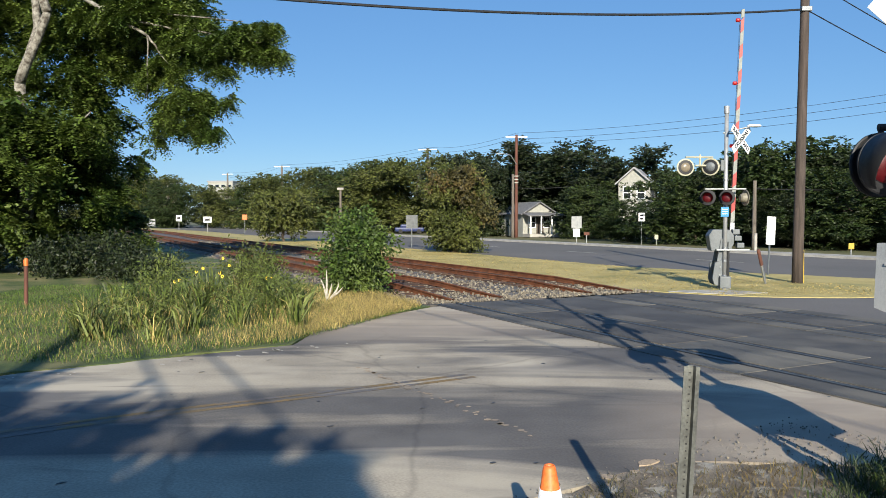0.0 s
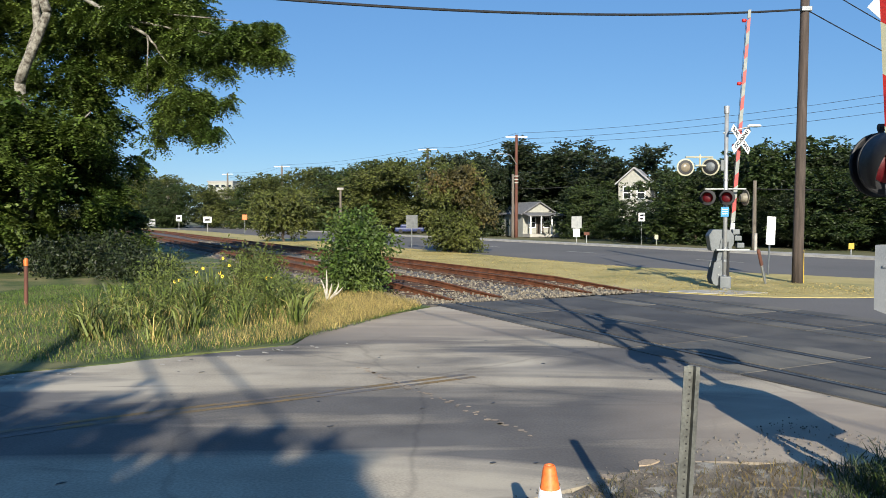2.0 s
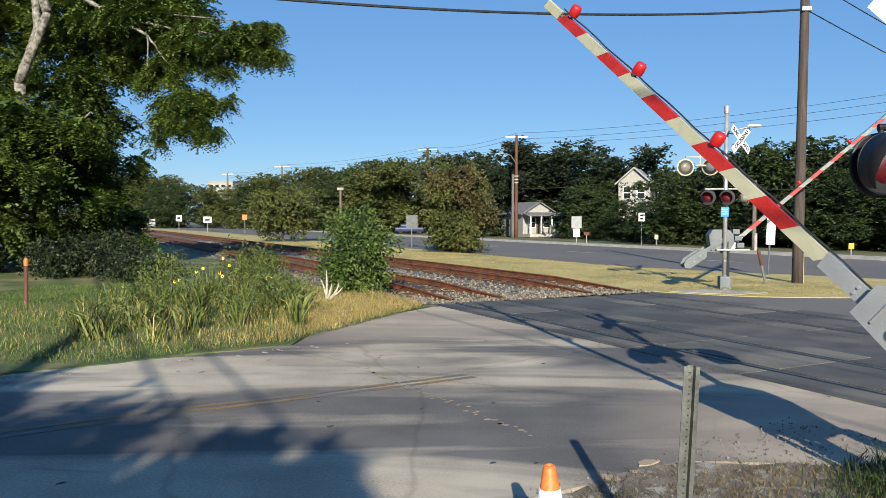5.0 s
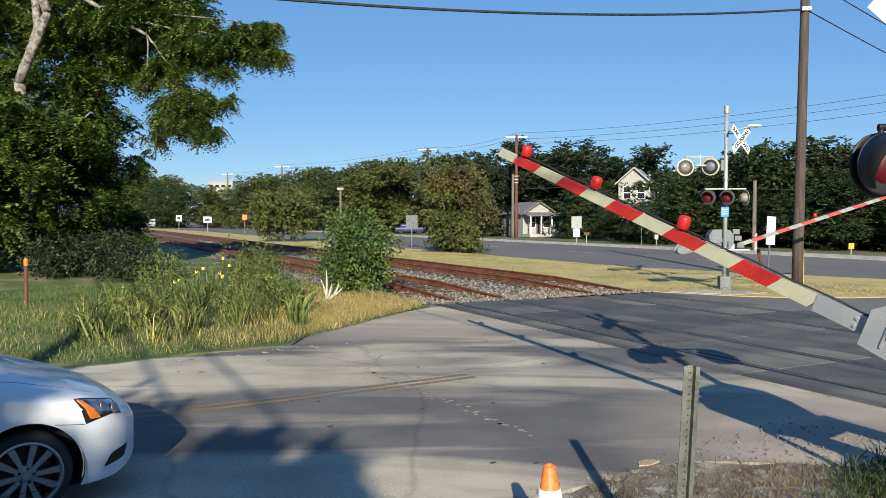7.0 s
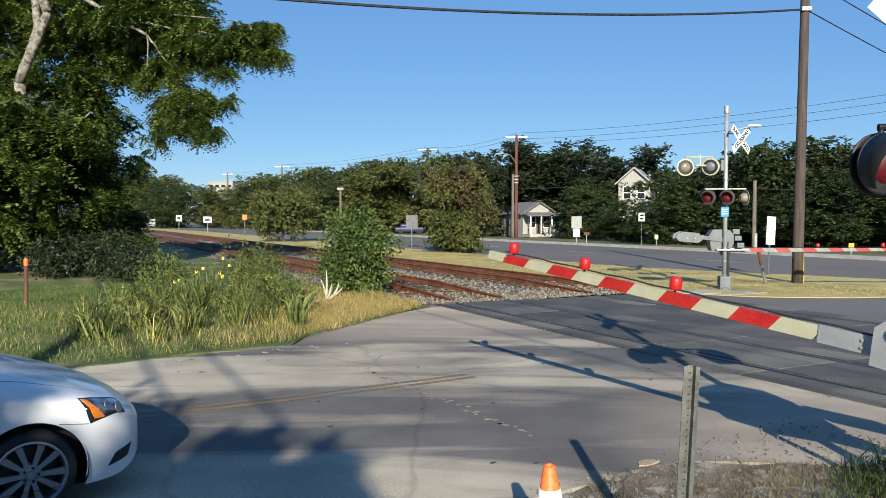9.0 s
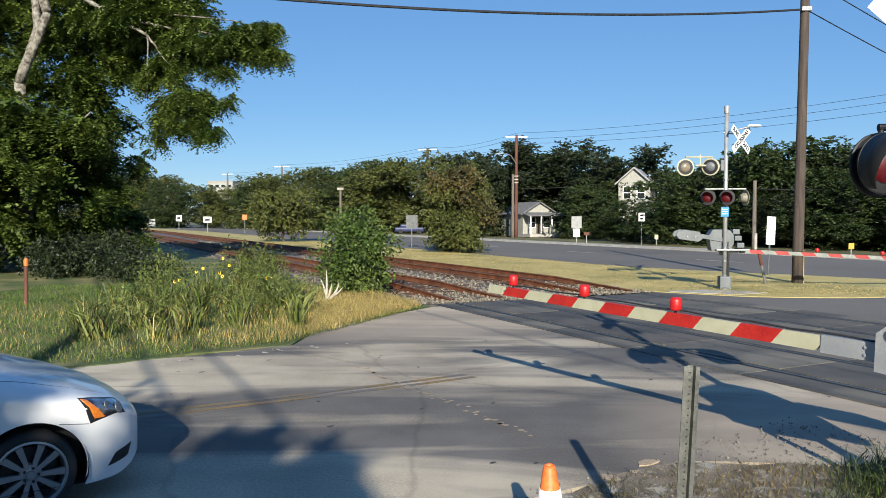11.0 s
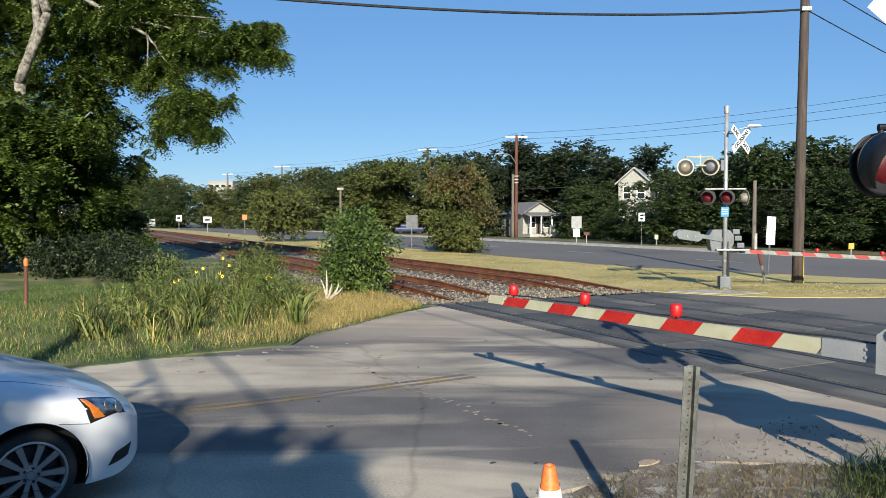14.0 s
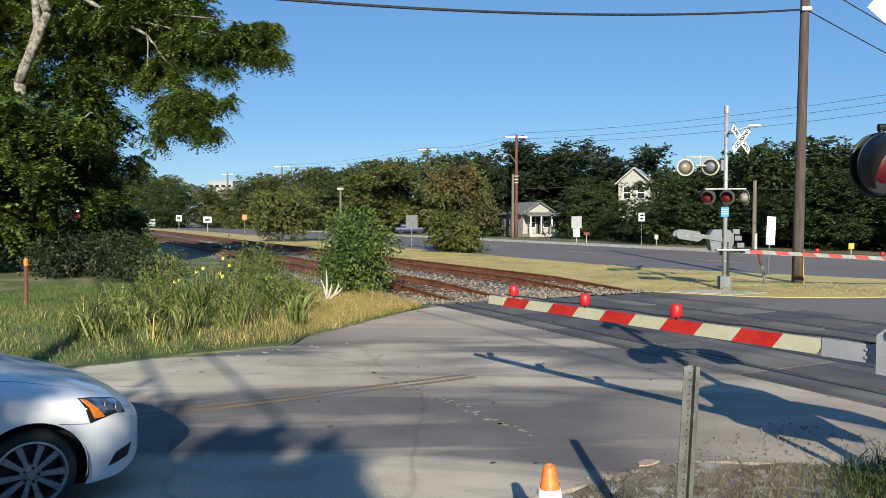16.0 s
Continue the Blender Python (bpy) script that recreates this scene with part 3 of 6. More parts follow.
def build_tree(name, m, label, h, w, seed, leaf=M_LEAF_FAR, n=9000, size=0.36, low=0.25, group="", trunk_r=0.22, lumps_n=16, squash=0.8):
    rr = random.Random(seed)
    ob = thing(name, m, label, "tree" if name == "tree" else "shrub", group)
    lumps = []
    for k in range(lumps_n):
        a = k * 2.4 + rr.uniform(-0.4, 0.4)
        f = (k + 0.5) / lumps_n
        z = h * (low + (0.93 - low) * f)
        env = math.sin(math.pi * min(1.0, 0.16 + 0.80 * (1 - f) ** 0.75)) if f > 0.3 else 0.75 + 0.5 * f
        rad = w * 0.5 * env * rr.uniform(0.35, 0.75)
        lr = w * rr.uniform(0.15, 0.25) * (1.15 - 0.35 * f)
        lumps.append((rad * math.cos(a), rad * math.sin(a), min(z, h - lr * squash), lr, squash * rr.uniform(0.8, 1.1)))
    bm = bmesh.new()
    top = limb(bm, (0, 0, -0.15), (w * 0.04, w * 0.03, h * 0.72), trunk_r, trunk_r * 0.3, rr)
    for lx, ly, lz, lr, sq in lumps[::2]:
        limb(bm, top[min(5, max(1, int(lz / h * 5)))], (lx, ly, lz), trunk_r * 0.36, trunk_r * 0.08, rr)
    part("trunk", bm, M_TWIG, ob, "dark bark trunk and limbs")
    part("crown", mesh_of(leaves_in(lumps, n, size, size * 0.62, seed + 50)), leaf, ob)
    return ob


def fronds(lumps, n, seed, length=0.75, leaf=0.15, wide=0.075, per=20, droop=0.35):
    """Flat drooping sprays with leaves along both sides of a twig, in layered tufts over a set of lumps."""
    r = np.random.default_rng(seed)
    kid = []
    for x, y, z, q, sq in lumps:
        for _ in range(max(8, int(13 * q))):
            o = r.normal(size=3)
            o /= np.linalg.norm(o)
            f = r.uniform(0.5, 1.0)
            kid.append((x + o[0] * q * f, y + o[1] * q * f, z + o[2] * q * f * sq, min(0.5, q * r.uniform(0.22, 0.40)), x, y))
    kid = np.array(kid)
    wgt = kid[:, 3] ** 1.6
    L = kid[r.choice(len(kid), n, p=wgt / wgt.sum())]
    o = r.normal(size=(n, 3))
    o /= np.linalg.norm(o, axis=1)[:, None]
    c = L[:, :3] + o * (L[:, 3] * r.random(n) ** 0.4)[:, None] * np.array([1.1, 1.1, 0.8])
    away = c[:, :2] - L[:, 4:6]
    away /= np.linalg.norm(away, axis=1)[:, None] + 1e-6
    d = np.concatenate([away * 0.8, np.zeros((n, 1))], 1) + r.normal(size=(n, 3)) * np.array([0.6, 0.6, 0.35]) + np.array([0, -0.1, -droop])
    d /= np.linalg.norm(d, axis=1)[:, None]
    up = np.array([0, 0, 1.0]) + r.normal(size=(n, 3)) * 0.3
    side = np.cross(d, up)
    side /= np.linalg.norm(side, axis=1)[:, None]
    ln = length * r.uniform(0.5, 1.25, n)
    t = (np.arange(per) + 0.5) / per
    sgn = np.where(np.arange(per) % 2, 1.0, -1.0)
    p = c[:, None] + d[:, None] * (t[None] * ln[:, None])[:, :, None]
    p[:, :, 2] -= 0.35 * (t[None] ** 2) * ln[:, None]
    ld = d[:, None] * 0.75 + side[:, None] * sgn[None, :, None] + r.normal(size=(n, per, 3)) * 0.22
    ld /= np.linalg.norm(ld, axis=2)[:, :, None]
    flat = np.cross(ld, np.broadcast_to(up[:, None], ld.shape)) + r.normal(size=(n, per, 3)) * 0.25
    flat /= np.linalg.norm(flat, axis=2)[:, :, None] + 1e-9
    l = leaf * r.uniform(0.6, 1.3, (n, per, 1)) * (1.1 - 0.5 * t[None, :, None])
    w = wide * r.uniform(0.7, 1.2, (n, per, 1))
    v = np.stack([p, p + ld * l * 0.5 + flat * w * 0.5, p + ld * l, p + ld * l * 0.5 - flat * w * 0.5], 2).reshape(-1, 3)
    k = 4 * np.arange(n * per)[:, None]
    return v, np.concatenate([k + [0, 1, 2], k + [0, 2, 3]])


# ---- the big elm beyond the verge ----
def big_elm():
    rr = random.Random(11)
    ob = thing("tree", Matrix.Translation((-17.6, 33.0, 0)), "large elm with pale bark and drooping leafy branches", "tree")
    bm = bmesh.new()
    stem = limb(bm, (-0.2, 0.0, -0.2), (0.85, -2.4, 7.6), 0.42, 0.21, rr, n=6, wob=0.02)
    fork = limb(bm, stem[-1], (2.1, -2.6, 10.3), 0.21, 0.16, rr, n=5, wob=0.03)
    limb(bm, fork[-1], (1.7, -2.5, 11.6), 0.2, 0.16, rr, n=3, wob=0.03)
    reach = limb(bm, (2.4, -2.5, 11.5), (6.0, -2.6, 9.4), 0.10, 0.055, rr, n=9, wob=0.03)
    limb(bm, reach[-1], (6.8, -2.6, 8.3), 0.05, 0.02, rr, n=5, wob=0.04)
    limb(bm, reach[6], (10.4, -2.2, 9.2), 0.05, 0.015, rr, n=8, wob=0.04)
    limb(bm, reach[4], (9.6, -1.9, 10.1), 0.05, 0.015, rr, n=8, wob=0.04)
    limb(bm, reach[-1], (5.9, -2.5, 7.0), 0.035, 0.012, rr, n=6, wob=0.04)
    limb(bm, fork[2], (0.2, 0.8, 15.5), 0.2, 0.08, rr, n=6, wob=0.06)
    limb(bm, stem[4], (-4.5, -0.6, 11.5), 0.2, 0.06, rr, n=6, wob=0.06)
    limb(bm, stem[3], (3.2, -1.4, 6.6), 0.10, 0.03, rr, n=6, wob=0.06)
    part("trunk", bm, M_BARK, ob, "pale grey flaking bark", smooth=True)
    lumps = [(-2.8, 0.3, 8.5, 2.3, 0.8), (1.2, 0.8, 8.6, 2.1, 0.8), (-1.2, -0.6, 5.6, 2.2, 0.75), (1.4, 0.2, 5.0, 1.9, 0.7),
             (-3.2, -0.4, 3.3, 2.1, 0.75), (0.0, 0.0, 2.9, 2.0, 0.75), (1.9, 0.6, 3.0, 1.6, 0.75), (2.5, 0.6, 10.4, 2.2, 0.7),
             (4.6, -0.6, 10.8, 1.9, 0.6), (6.4, -1.0, 10.9, 1.7, 0.55), (0.5, 1.5, 12.5, 2.6, 0.7), (-3.4, 0.5, 12.0, 2.6, 0.7),
             (3.3, 0.3, 8.8, 1.3, 0.7), (2.7, 0.2, 6.9, 0.9, 0.7), (-4.5, 0.6, 6.2, 2.0, 0.8), (-1.6, 1.0, 1.4, 1.8, 0.6), (2.6, 1.6, 1.2, 1.4, 0.6)]
    hang = [(7.2, -2.0, 6.7, 1.15, 0.85), (6.4, -2.0, 8.1, 1.0, 0.9), (5.9, -2.0, 5.5, 0.32, 1.8), (8.2, -2.0, 5.8, 0.5, 1.0), (7.6, -1.8, 9.5, 1.3, 0.7),
            (9.4, -1.9, 9.4, 1.1, 0.6), (10.6, -2.0, 8.9, 0.6, 0.4), (10.4, -2.0, 9.9, 0.55, 0.35), (9.0, -2.0, 7.0, 0.35, 0.7), (5.4, -1.6, 10.5, 1.3, 0.7), (8.6, -1.9, 8.3, 0.5, 0.5)]
    back = [(-5.5, 3.0, 9.5, 3.0, 0.9), (-1.0, 3.6, 7.0, 3.0, 0.9), (1.4, 3.2, 5.5, 2.2, 0.9), (-4.0, 3.0, 3.8, 3.0, 0.8), (-0.5, 3.5, 12.0, 3.0, 0.8), (-8.5, 2.5, 5.5, 3.2, 0.9), (0.8, 3.2, 2.2, 2.2, 0.7),
            (-7.5, 2.0, 12.5, 3.2, 0.8), (0.2, -3.1, 6.1, 1.3, 0.8), (-1.4, -3.0, 4.4, 1.6, 0.8), (0.8, -3.0, 3.7, 1.5, 0.8), (-0.8, -2.9, 2.0, 1.5, 0.8), (-3.0, -2.0, 6.5, 1.6, 0.8), (2.2, -1.8, 5.9, 1.3, 0.6)]

    def gap(piece):
        """Leaves a small window in the low crown, open towards the track."""
        v, f = piece
        x, y, z = v[:, 0], v[:, 1] + 33.0, v[:, 2]
        hit = (np.abs(x - 17.6 + 0.487 * y) < 0.5) & (np.abs(z - 2.55) < 0.32)
        return v, f[~hit[f].any(axis=1)]
    part("inner_crown", mesh_of(gap(fronds(back, 8000, 23, 0.9, 0.26, 0.14, 16))), M_LEAF, ob)
    part("crown", mesh_of(gap(fronds(lumps, 15500, 21, 0.8, 0.20, 0.105, 16)), fronds(hang, 5600, 22, 0.62, 0.17, 0.09, 15, 0.75)), M_LEAF, ob)


big_elm()

# far trees: a few kinds, each copied to its places
KINDS = [build_tree("tree", Matrix(), "dense dark green tree beyond the avenue", 10.0, 9.0, 31, M_LEAF_FAR, 22000, 0.27, 0.10, "trees along the avenue"),
         build_tree("tree", Matrix(), "broad olive-green tree beyond the avenue", 10.0, 10.5, 32, M_LEAF_OLIVE, 22000, 0.27, 0.08, "trees along the avenue"),
         build_tree("tree", Matrix(), "tall dark green tree beyond the avenue", 10.0, 8.0, 33, M_LEAF_FAR, 22000, 0.26, 0.10, "trees along the avenue"),
         build_tree("tree", Matrix(), "rounded mid-green tree beyond the avenue", 10.0, 9.5, 34, M_LEAF_BRIGHT, 22000, 0.27, 0.10, "trees along the avenue", lumps_n=20)]
used = set()


def put_tree(kind, x, y, h, wide=1.0):
    rr = random.Random(int(x * 13 + y * 7))
    h *= rr.uniform(0.90, 1.0)
    s = h / 10.0
    wide *= 1.15
    m = Matrix.Translation((x, y, 0)) @ Matrix.Rotation(rr.uniform(0, 6.28), 4, "Z") @ Matrix.Diagonal((s * wide, s * wide, s, 1))
    if kind in used:
        copy_thing(KINDS[kind], m)
    else:
        used.add(kind)
        KINDS[kind].matrix_basis = m


# row behind the avenue, from the far bend towards the side street
for kind, x, y, h, wide in ((1, -78, 196, 12.0, 1.2), (3, -68, 190, 11.4, 1.2), (0, -60, 196, 9.6, 1.2), (1, -51, 185, 9.5, 1.1), (3, -42, 178, 11.0, 1.1),
                            (1, -34, 168, 11.0, 1.2), (0, -27, 170, 11.0, 1.2), (1, -22, 150, 11.0, 1.1), (3, -15, 143, 11.4, 1.1), (1, -9, 132, 10.8, 1.2),
                            (1, -3.5, 128, 11.6, 1.0), (0, 3.0, 118, 12.2, 1.1), (2, 4.5, 103, 11.7, 1.2), (0, 10.2, 114, 14.2, 1.2), (2, 14.8, 111, 13.6, 1.2),
                            (0, 19.5, 106, 11.8, 1.1), (2, 21.5, 92, 10.2, 1.2), (3, 17.2, 88, 6.0, 1.0), (0, 29, 92, 10.6, 1.1)):
    put_tree(kind, x, y, h, wide)
for kind, x, y, h, wide in ((3, 27.2, 76, 7.6, 1.1), (0, 26.0, 69, 8.4, 1.1), (3, 29.0, 67, 8.6, 1.1), (3, 31.5, 66, 8.4, 1.2), (0, 34.5, 64, 8.4, 1.3),
                            (3, 31.0, 57, 5.6, 1.3), (2, 37.5, 62, 8.6, 1.2), (2, 41.0, 62, 9.2, 1.1), (3, 36.5, 54, 5.2, 1.4), (2, 44.5, 63, 10.2, 1.1),
                            (3, 22.0, 68, 5.4, 1.3), (0, 27.5, 61, 5.2, 1.3), (3, 33.2, 50.5, 3.4, 1.5), (0, 49, 66, 10.5, 1.2), (3, 18.6, 77, 3.9, 1.2)):
    put_tree(kind, x, y, h, wide)
for kind, x, y, h in ((0, -120, 278, 17), (1, -112, 250, 15), (3, -97, 240, 14.5), (1, -86, 225, 14), (0, -115, 215, 15), (3, -112, 200, 13)):
    put_tree(kind, x, y, h, 1.3)

round_tree = build_tree("tree", Matrix.Translation((0.75, 50.5, 0)), "round bushy tree with rust-tipped leaves on the grass island", 5.9, 4.7, 41, M_LEAF_OLIVE, 22000, 0.19, 0.10, trunk_r=0.16, lumps_n=22)
part("leaf_tip", mesh_of(leaves_in([(0.9, -1.3, 4.2, 1.2, 0.9), (1.7, -0.8, 2.8, 1.0, 1.0), (-1.0, -1.5, 4.6, 0.9, 0.6), (0.2, -1.2, 5.1, 0.8, 0.6)], 3600, 0.20, 0.13, 5)), M_LEAF_DRY, round_tree, "rust and straw-coloured leaf tips")
build_tree("tree", Matrix.Translation((-15.4, 74.5, 0)), "low spreading tree on the grass island", 5.3, 7.2, 42, M_LEAF_OLIVE, 9000, 0.30, 0.30, trunk_r=0.14)
build_tree("shrub", Matrix.Translation((-2.5, 22.4, 0)), "leafy green shrub beside the rails", 2.5, 1.95, 43, M_LEAF_SHRUB, 9000, 0.125, 0.10, trunk_r=0.035, lumps_n=20)
build_tree("shrub", Matrix.Translation((-5.6, 22.8, 0)), "grey-green weedy shrub beside the rails", 1.45, 2.0, 44, M_LEAF_OLIVE, 4000, 0.10, 0.10, trunk_r=0.02)
# next three use the darkest leaf colour in place of the shade below the elm
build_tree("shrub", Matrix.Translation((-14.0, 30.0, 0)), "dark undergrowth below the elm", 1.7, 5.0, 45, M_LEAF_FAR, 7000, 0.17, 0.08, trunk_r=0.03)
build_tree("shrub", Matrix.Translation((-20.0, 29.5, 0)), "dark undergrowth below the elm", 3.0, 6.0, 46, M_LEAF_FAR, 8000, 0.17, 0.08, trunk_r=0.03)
build_tree("shrub", Matrix.Translation((-10.8, 27.5, 0)), "weeds beside the rails, leaf colour dark as if shaded", 1.1, 3.4, 47, M_LEAF_FAR, 4000, 0.13, 0.08, trunk_r=0.02)
# tree behind the camera, seen by its shadow on the street
build_tree("tree", Matrix.Translation((-3.0, -12.6, 0)), "leafy roadside tree whose shade falls on the street", 8.3, 5.8, 48, M_LEAF, 110000, 0.34, 0.15, trunk_r=0.2, lumps_n=44)
shade = build_tree("tree", Matrix.Translation((-6.5, -12.5, 0)), "leafy roadside tree whose shade falls on the street", 9.3, 7.2, 58, M_LEAF, 100000, 0.34, 0.15, trunk_r=0.2, lumps_n=48)
# unseen limb, added only to cast the slanting shadow on the verge
bm = bmesh.new()
limb(bm, (2.25, 0, 7.0), (0.25, 0.0, 11.3), 0.2, 0.17, random.Random(5), wob=0.02)
part("leader", bm, M_TWIG, shade, "leaning limb added above the crown for its shadow")


def blades(place, n, h0, h1, w, seed, lean=0.35):
    """Grass blades: three-point bent strips."""
    r = np.random.default_rng(seed)
    p = np.array([place(r) for _ in range(n)])
    h = r.uniform(h0, h1, n) * r.uniform(0.6, 1.0, n)
    a = r.uniform(0, math.tau, n)
    d = np.stack([np.cos(a), np.sin(a), np.zeros(n)], 1)
    b = r.uniform(0, math.tau, n)
    s = np.stack([np.cos(b), np.sin(b), np.zeros(n)], 1) * (w * r.uniform(0.6, 1.4, n))[:, None]
    k = (lean * r.uniform(0.2, 1.5, n) * h)[:, None]
    up = np.array([0, 0, 1.0])
    mid = p + up * (h * 0.6)[:, None] + d * k * 0.35
    tip = p + up * (h * (1 - 0.25 * lean))[:, None] + d * k
    v = np.stack([p - s, p + s, mid + s * 0.8, mid - s * 0.8, tip], 1).reshape(-1, 3)
    i = 5 * np.arange(n)[:, None]
    f = np.concatenate([i + [0, 1, 2], i + [0, 2, 3], i + [3, 2, 4]])
    return v.tolist(), [], f.tolist()


def verge_place(lo, hi):
    def f(r):
        while True:
            x, y = r.uniform(-13, 0.5), r.uniform(11.5, 25)
            p = Vector((x, y, 0))
            e, n, u = p.dot(E), p.dot(N), 0.895 * x + 0.446 * y
            edge = 12.45 if e < 5.6 else 12.45 + (e - 5.6) * 0.62
            if n > edge and u < 8.0 and lo <= n - edge <= hi:
                return (x, y, 0.03)
    return f


tagged(part("verge_grass", blades(verge_place(0, 30), 64000, 0.03, 0.12, 0.0045, 61, 0.6), M_GRASS), "short uneven green grass on the verge", "grass", kind="stuff")


def straw_place(r):
    f = verge_place(0.1, 9)
    while True:
        q = f(r)
        if r.random() < 0.03 + 0.97 / (1 + math.exp(-(q[0] + 2.6) * 1.9)):
            return q


tagged(part("dry_grass", blades(straw_place, 18000, 0.08, 0.32, 0.0038, 62, 0.7), M_STRAW), "straw-coloured dry grass on the verge", "grass", kind="stuff")
clumps = []
while len(clumps) < 46:
    x, y = rng.uniform(-8.2, -2.6), rng.uniform(13.4, 20.5)
    p = Vector((x, y, 0))
    if p.dot(N) > 13.5 and 0.895 * x + 0.446 * y < 7.0 and -0.475 < x / y < -0.185:
        clumps.append((x, y, rng.uniform(0.4, 1.1)))

clumps += [(-6.5, 13.9, 1.0), (-6.75, 14.3, 0.9), (-6.2, 13.8, 0.7), (-7.1, 15.2, 1.0)]


def fountain(n, w, seed, tall=1.15):
    """Clumps of arching stalks that spread from their roots."""
    r = np.random.default_rng(seed)
    out = []
    for x, y, k in clumps:
        vs = blades(lambda q: (x + q.normal(0, 0.12), y + q.normal(0, 0.12), 0.02), int(n * k), 0.35 * k, tall * k, w, int(r.integers(1e6)), 0.75)
        out.append((np.array(vs[0]), np.array(vs[2])))
    return mesh_of(*out)


tagged(part("tall_weeds", fountain(40, 0.019, 63, 1.4), M_REED), "tall arching weeds and wild grass on the verge", "weeds", kind="stuff")
tagged(part("dry_stalks", fountain(14, 0.008, 68, 1.3), M_STRAW), "dry pale stalks among the weeds", "weeds", kind="stuff")
tagged(part("weed_leaves", mesh_of(leaves_in([(-4.0, 16.6, 0.45, 0.9, 0.5), (-6.0, 16.8, 0.5, 1.0, 0.5), (-4.1, 18.0, 0.5, 0.8, 0.6), (-6.3, 15.2, 0.35, 0.7, 0.5), (-5.0, 19.5, 0.6, 1.2, 0.5), (-4.6, 20.4, 0.55, 0.9, 0.6), (-7.5, 20.5, 0.5, 1.4, 0.4)], 5000, 0.11, 0.035, 64, 8, -0.3, 0.3)), M_REED), "leafy green weeds on the verge", "weeds", kind="stuff")


def island_place(r):
    while True:
        u, v = r.uniform(16.3, 23.0), 12 + 60 * r.random() ** 1.6
        p = uv(u, v)
        if p.y > (23.2 if p.x < 7.8 else 21.7):
            return (p.x, p.y, 0.04)


tagged(part("island_grass", blades(island_place, 20000, 0.02, 0.055, 0.010, 65, 0.9), M_STRAW), "mown straw-yellow grass on the island", "grass", kind="stuff")


def shoulder_place(r):
    while True:
        e, n = r.uniform(3.9, 8.4), r.uniform(1.6, 4.3)
        if n < 4.3 - max(0, e - 5.6) * 0.75 and r.random() < 0.35 + 0.65 * (noise.noise(Vector((e * 1.3, n * 1.3, 3))) > 0.0):
            p = en(e, n)
            return (p.x, p.y, 0.02)


tagged(part("shoulder_weeds", blades(shoulder_place, 6500, 0.02, 0.10, 0.003, 66, 1.1), M_LEAF_DRY), "dry straw weeds on the gravel shoulder", "weeds", kind="stuff")
tagged(part("shoulder_greens", blades(lambda r: tuple(en(r.normal(6.75, 0.45), r.normal(2.75, 0.25), 0.02)), 2600, 0.08, 0.27, 0.004, 67, 0.9), M_LEAF_BRIGHT), "green tuft of weeds on the gravel shoulder", "weeds", kind="stuff")
tagged(part("shoulder_stones", scatter_stones(2200, lambda r: tuple(en(r.uniform(3.0, 8.0), 4.6 - 2.4 * r.random() ** 0.7, 0.015)), 0.004, 0.014, 4), M_STONE), "loose gravel on the shoulder", "gravel", kind="stuff")
for x, y, size in ((1.85, 6.84, 0.20), (1.79, 6.55, 0.24), (1.62, 6.48, 0.22), (1.45, 6.42, 0.20)):
    ring = [(size * rng.uniform(0.7, 1.15) * math.cos(k * math.tau / 9), 0.55 * size * rng.uniform(0.6, 1.2) * math.sin(k * math.tau / 9)) for k in range(9)]
    bm = slab(bmesh.new(), [(0.7 * a, 0.7 * b) for a, b in ring], 0.008 + 0.008 * rng.random(), -0.03)
    bmesh.ops.bevel(bm, geom=bm.edges[:], offset=0.003, segments=1, affect="EDGES")
    o = part("concrete_chunk", bm, M_TAN)
    o.matrix_basis = Matrix.Translation((x, y, 0.0)) @ pose(0, 0, 0, rng.uniform(-4, 4), rng.uniform(-4, 4), rng.uniform(-30, 30))
    tagged(o, "broken pale concrete edging at the roadside", "concrete", group="broken edging")

# bleached dead stalk by the shrub
dead = thing("dead_plant", Matrix.Translation((-3.08, 20.3, 0)), "bleached forked dead plant beside the shrub", "plant")
for dx, h, out in ((-0.16, 0.62, 0.02), (0.0, 0.86, 0.0), (0.30, 0.52, 0.10), (0.42, 0.40, 0.06), (0.14, 0.5, 0.02)):
    bm = bmesh.new()
    tube(bm, [Vector((dx * f + out * math.sin(3 * f), -0.05 * f, h * (f ** 0.8))) for f in (0, 0.25, 0.5, 0.75, 1.0)], [0.02, 0.026, 0.028, 0.02, 0.006], 6)
    part("stalk", bm, M_CHIP, dead, "pale dry stalk")

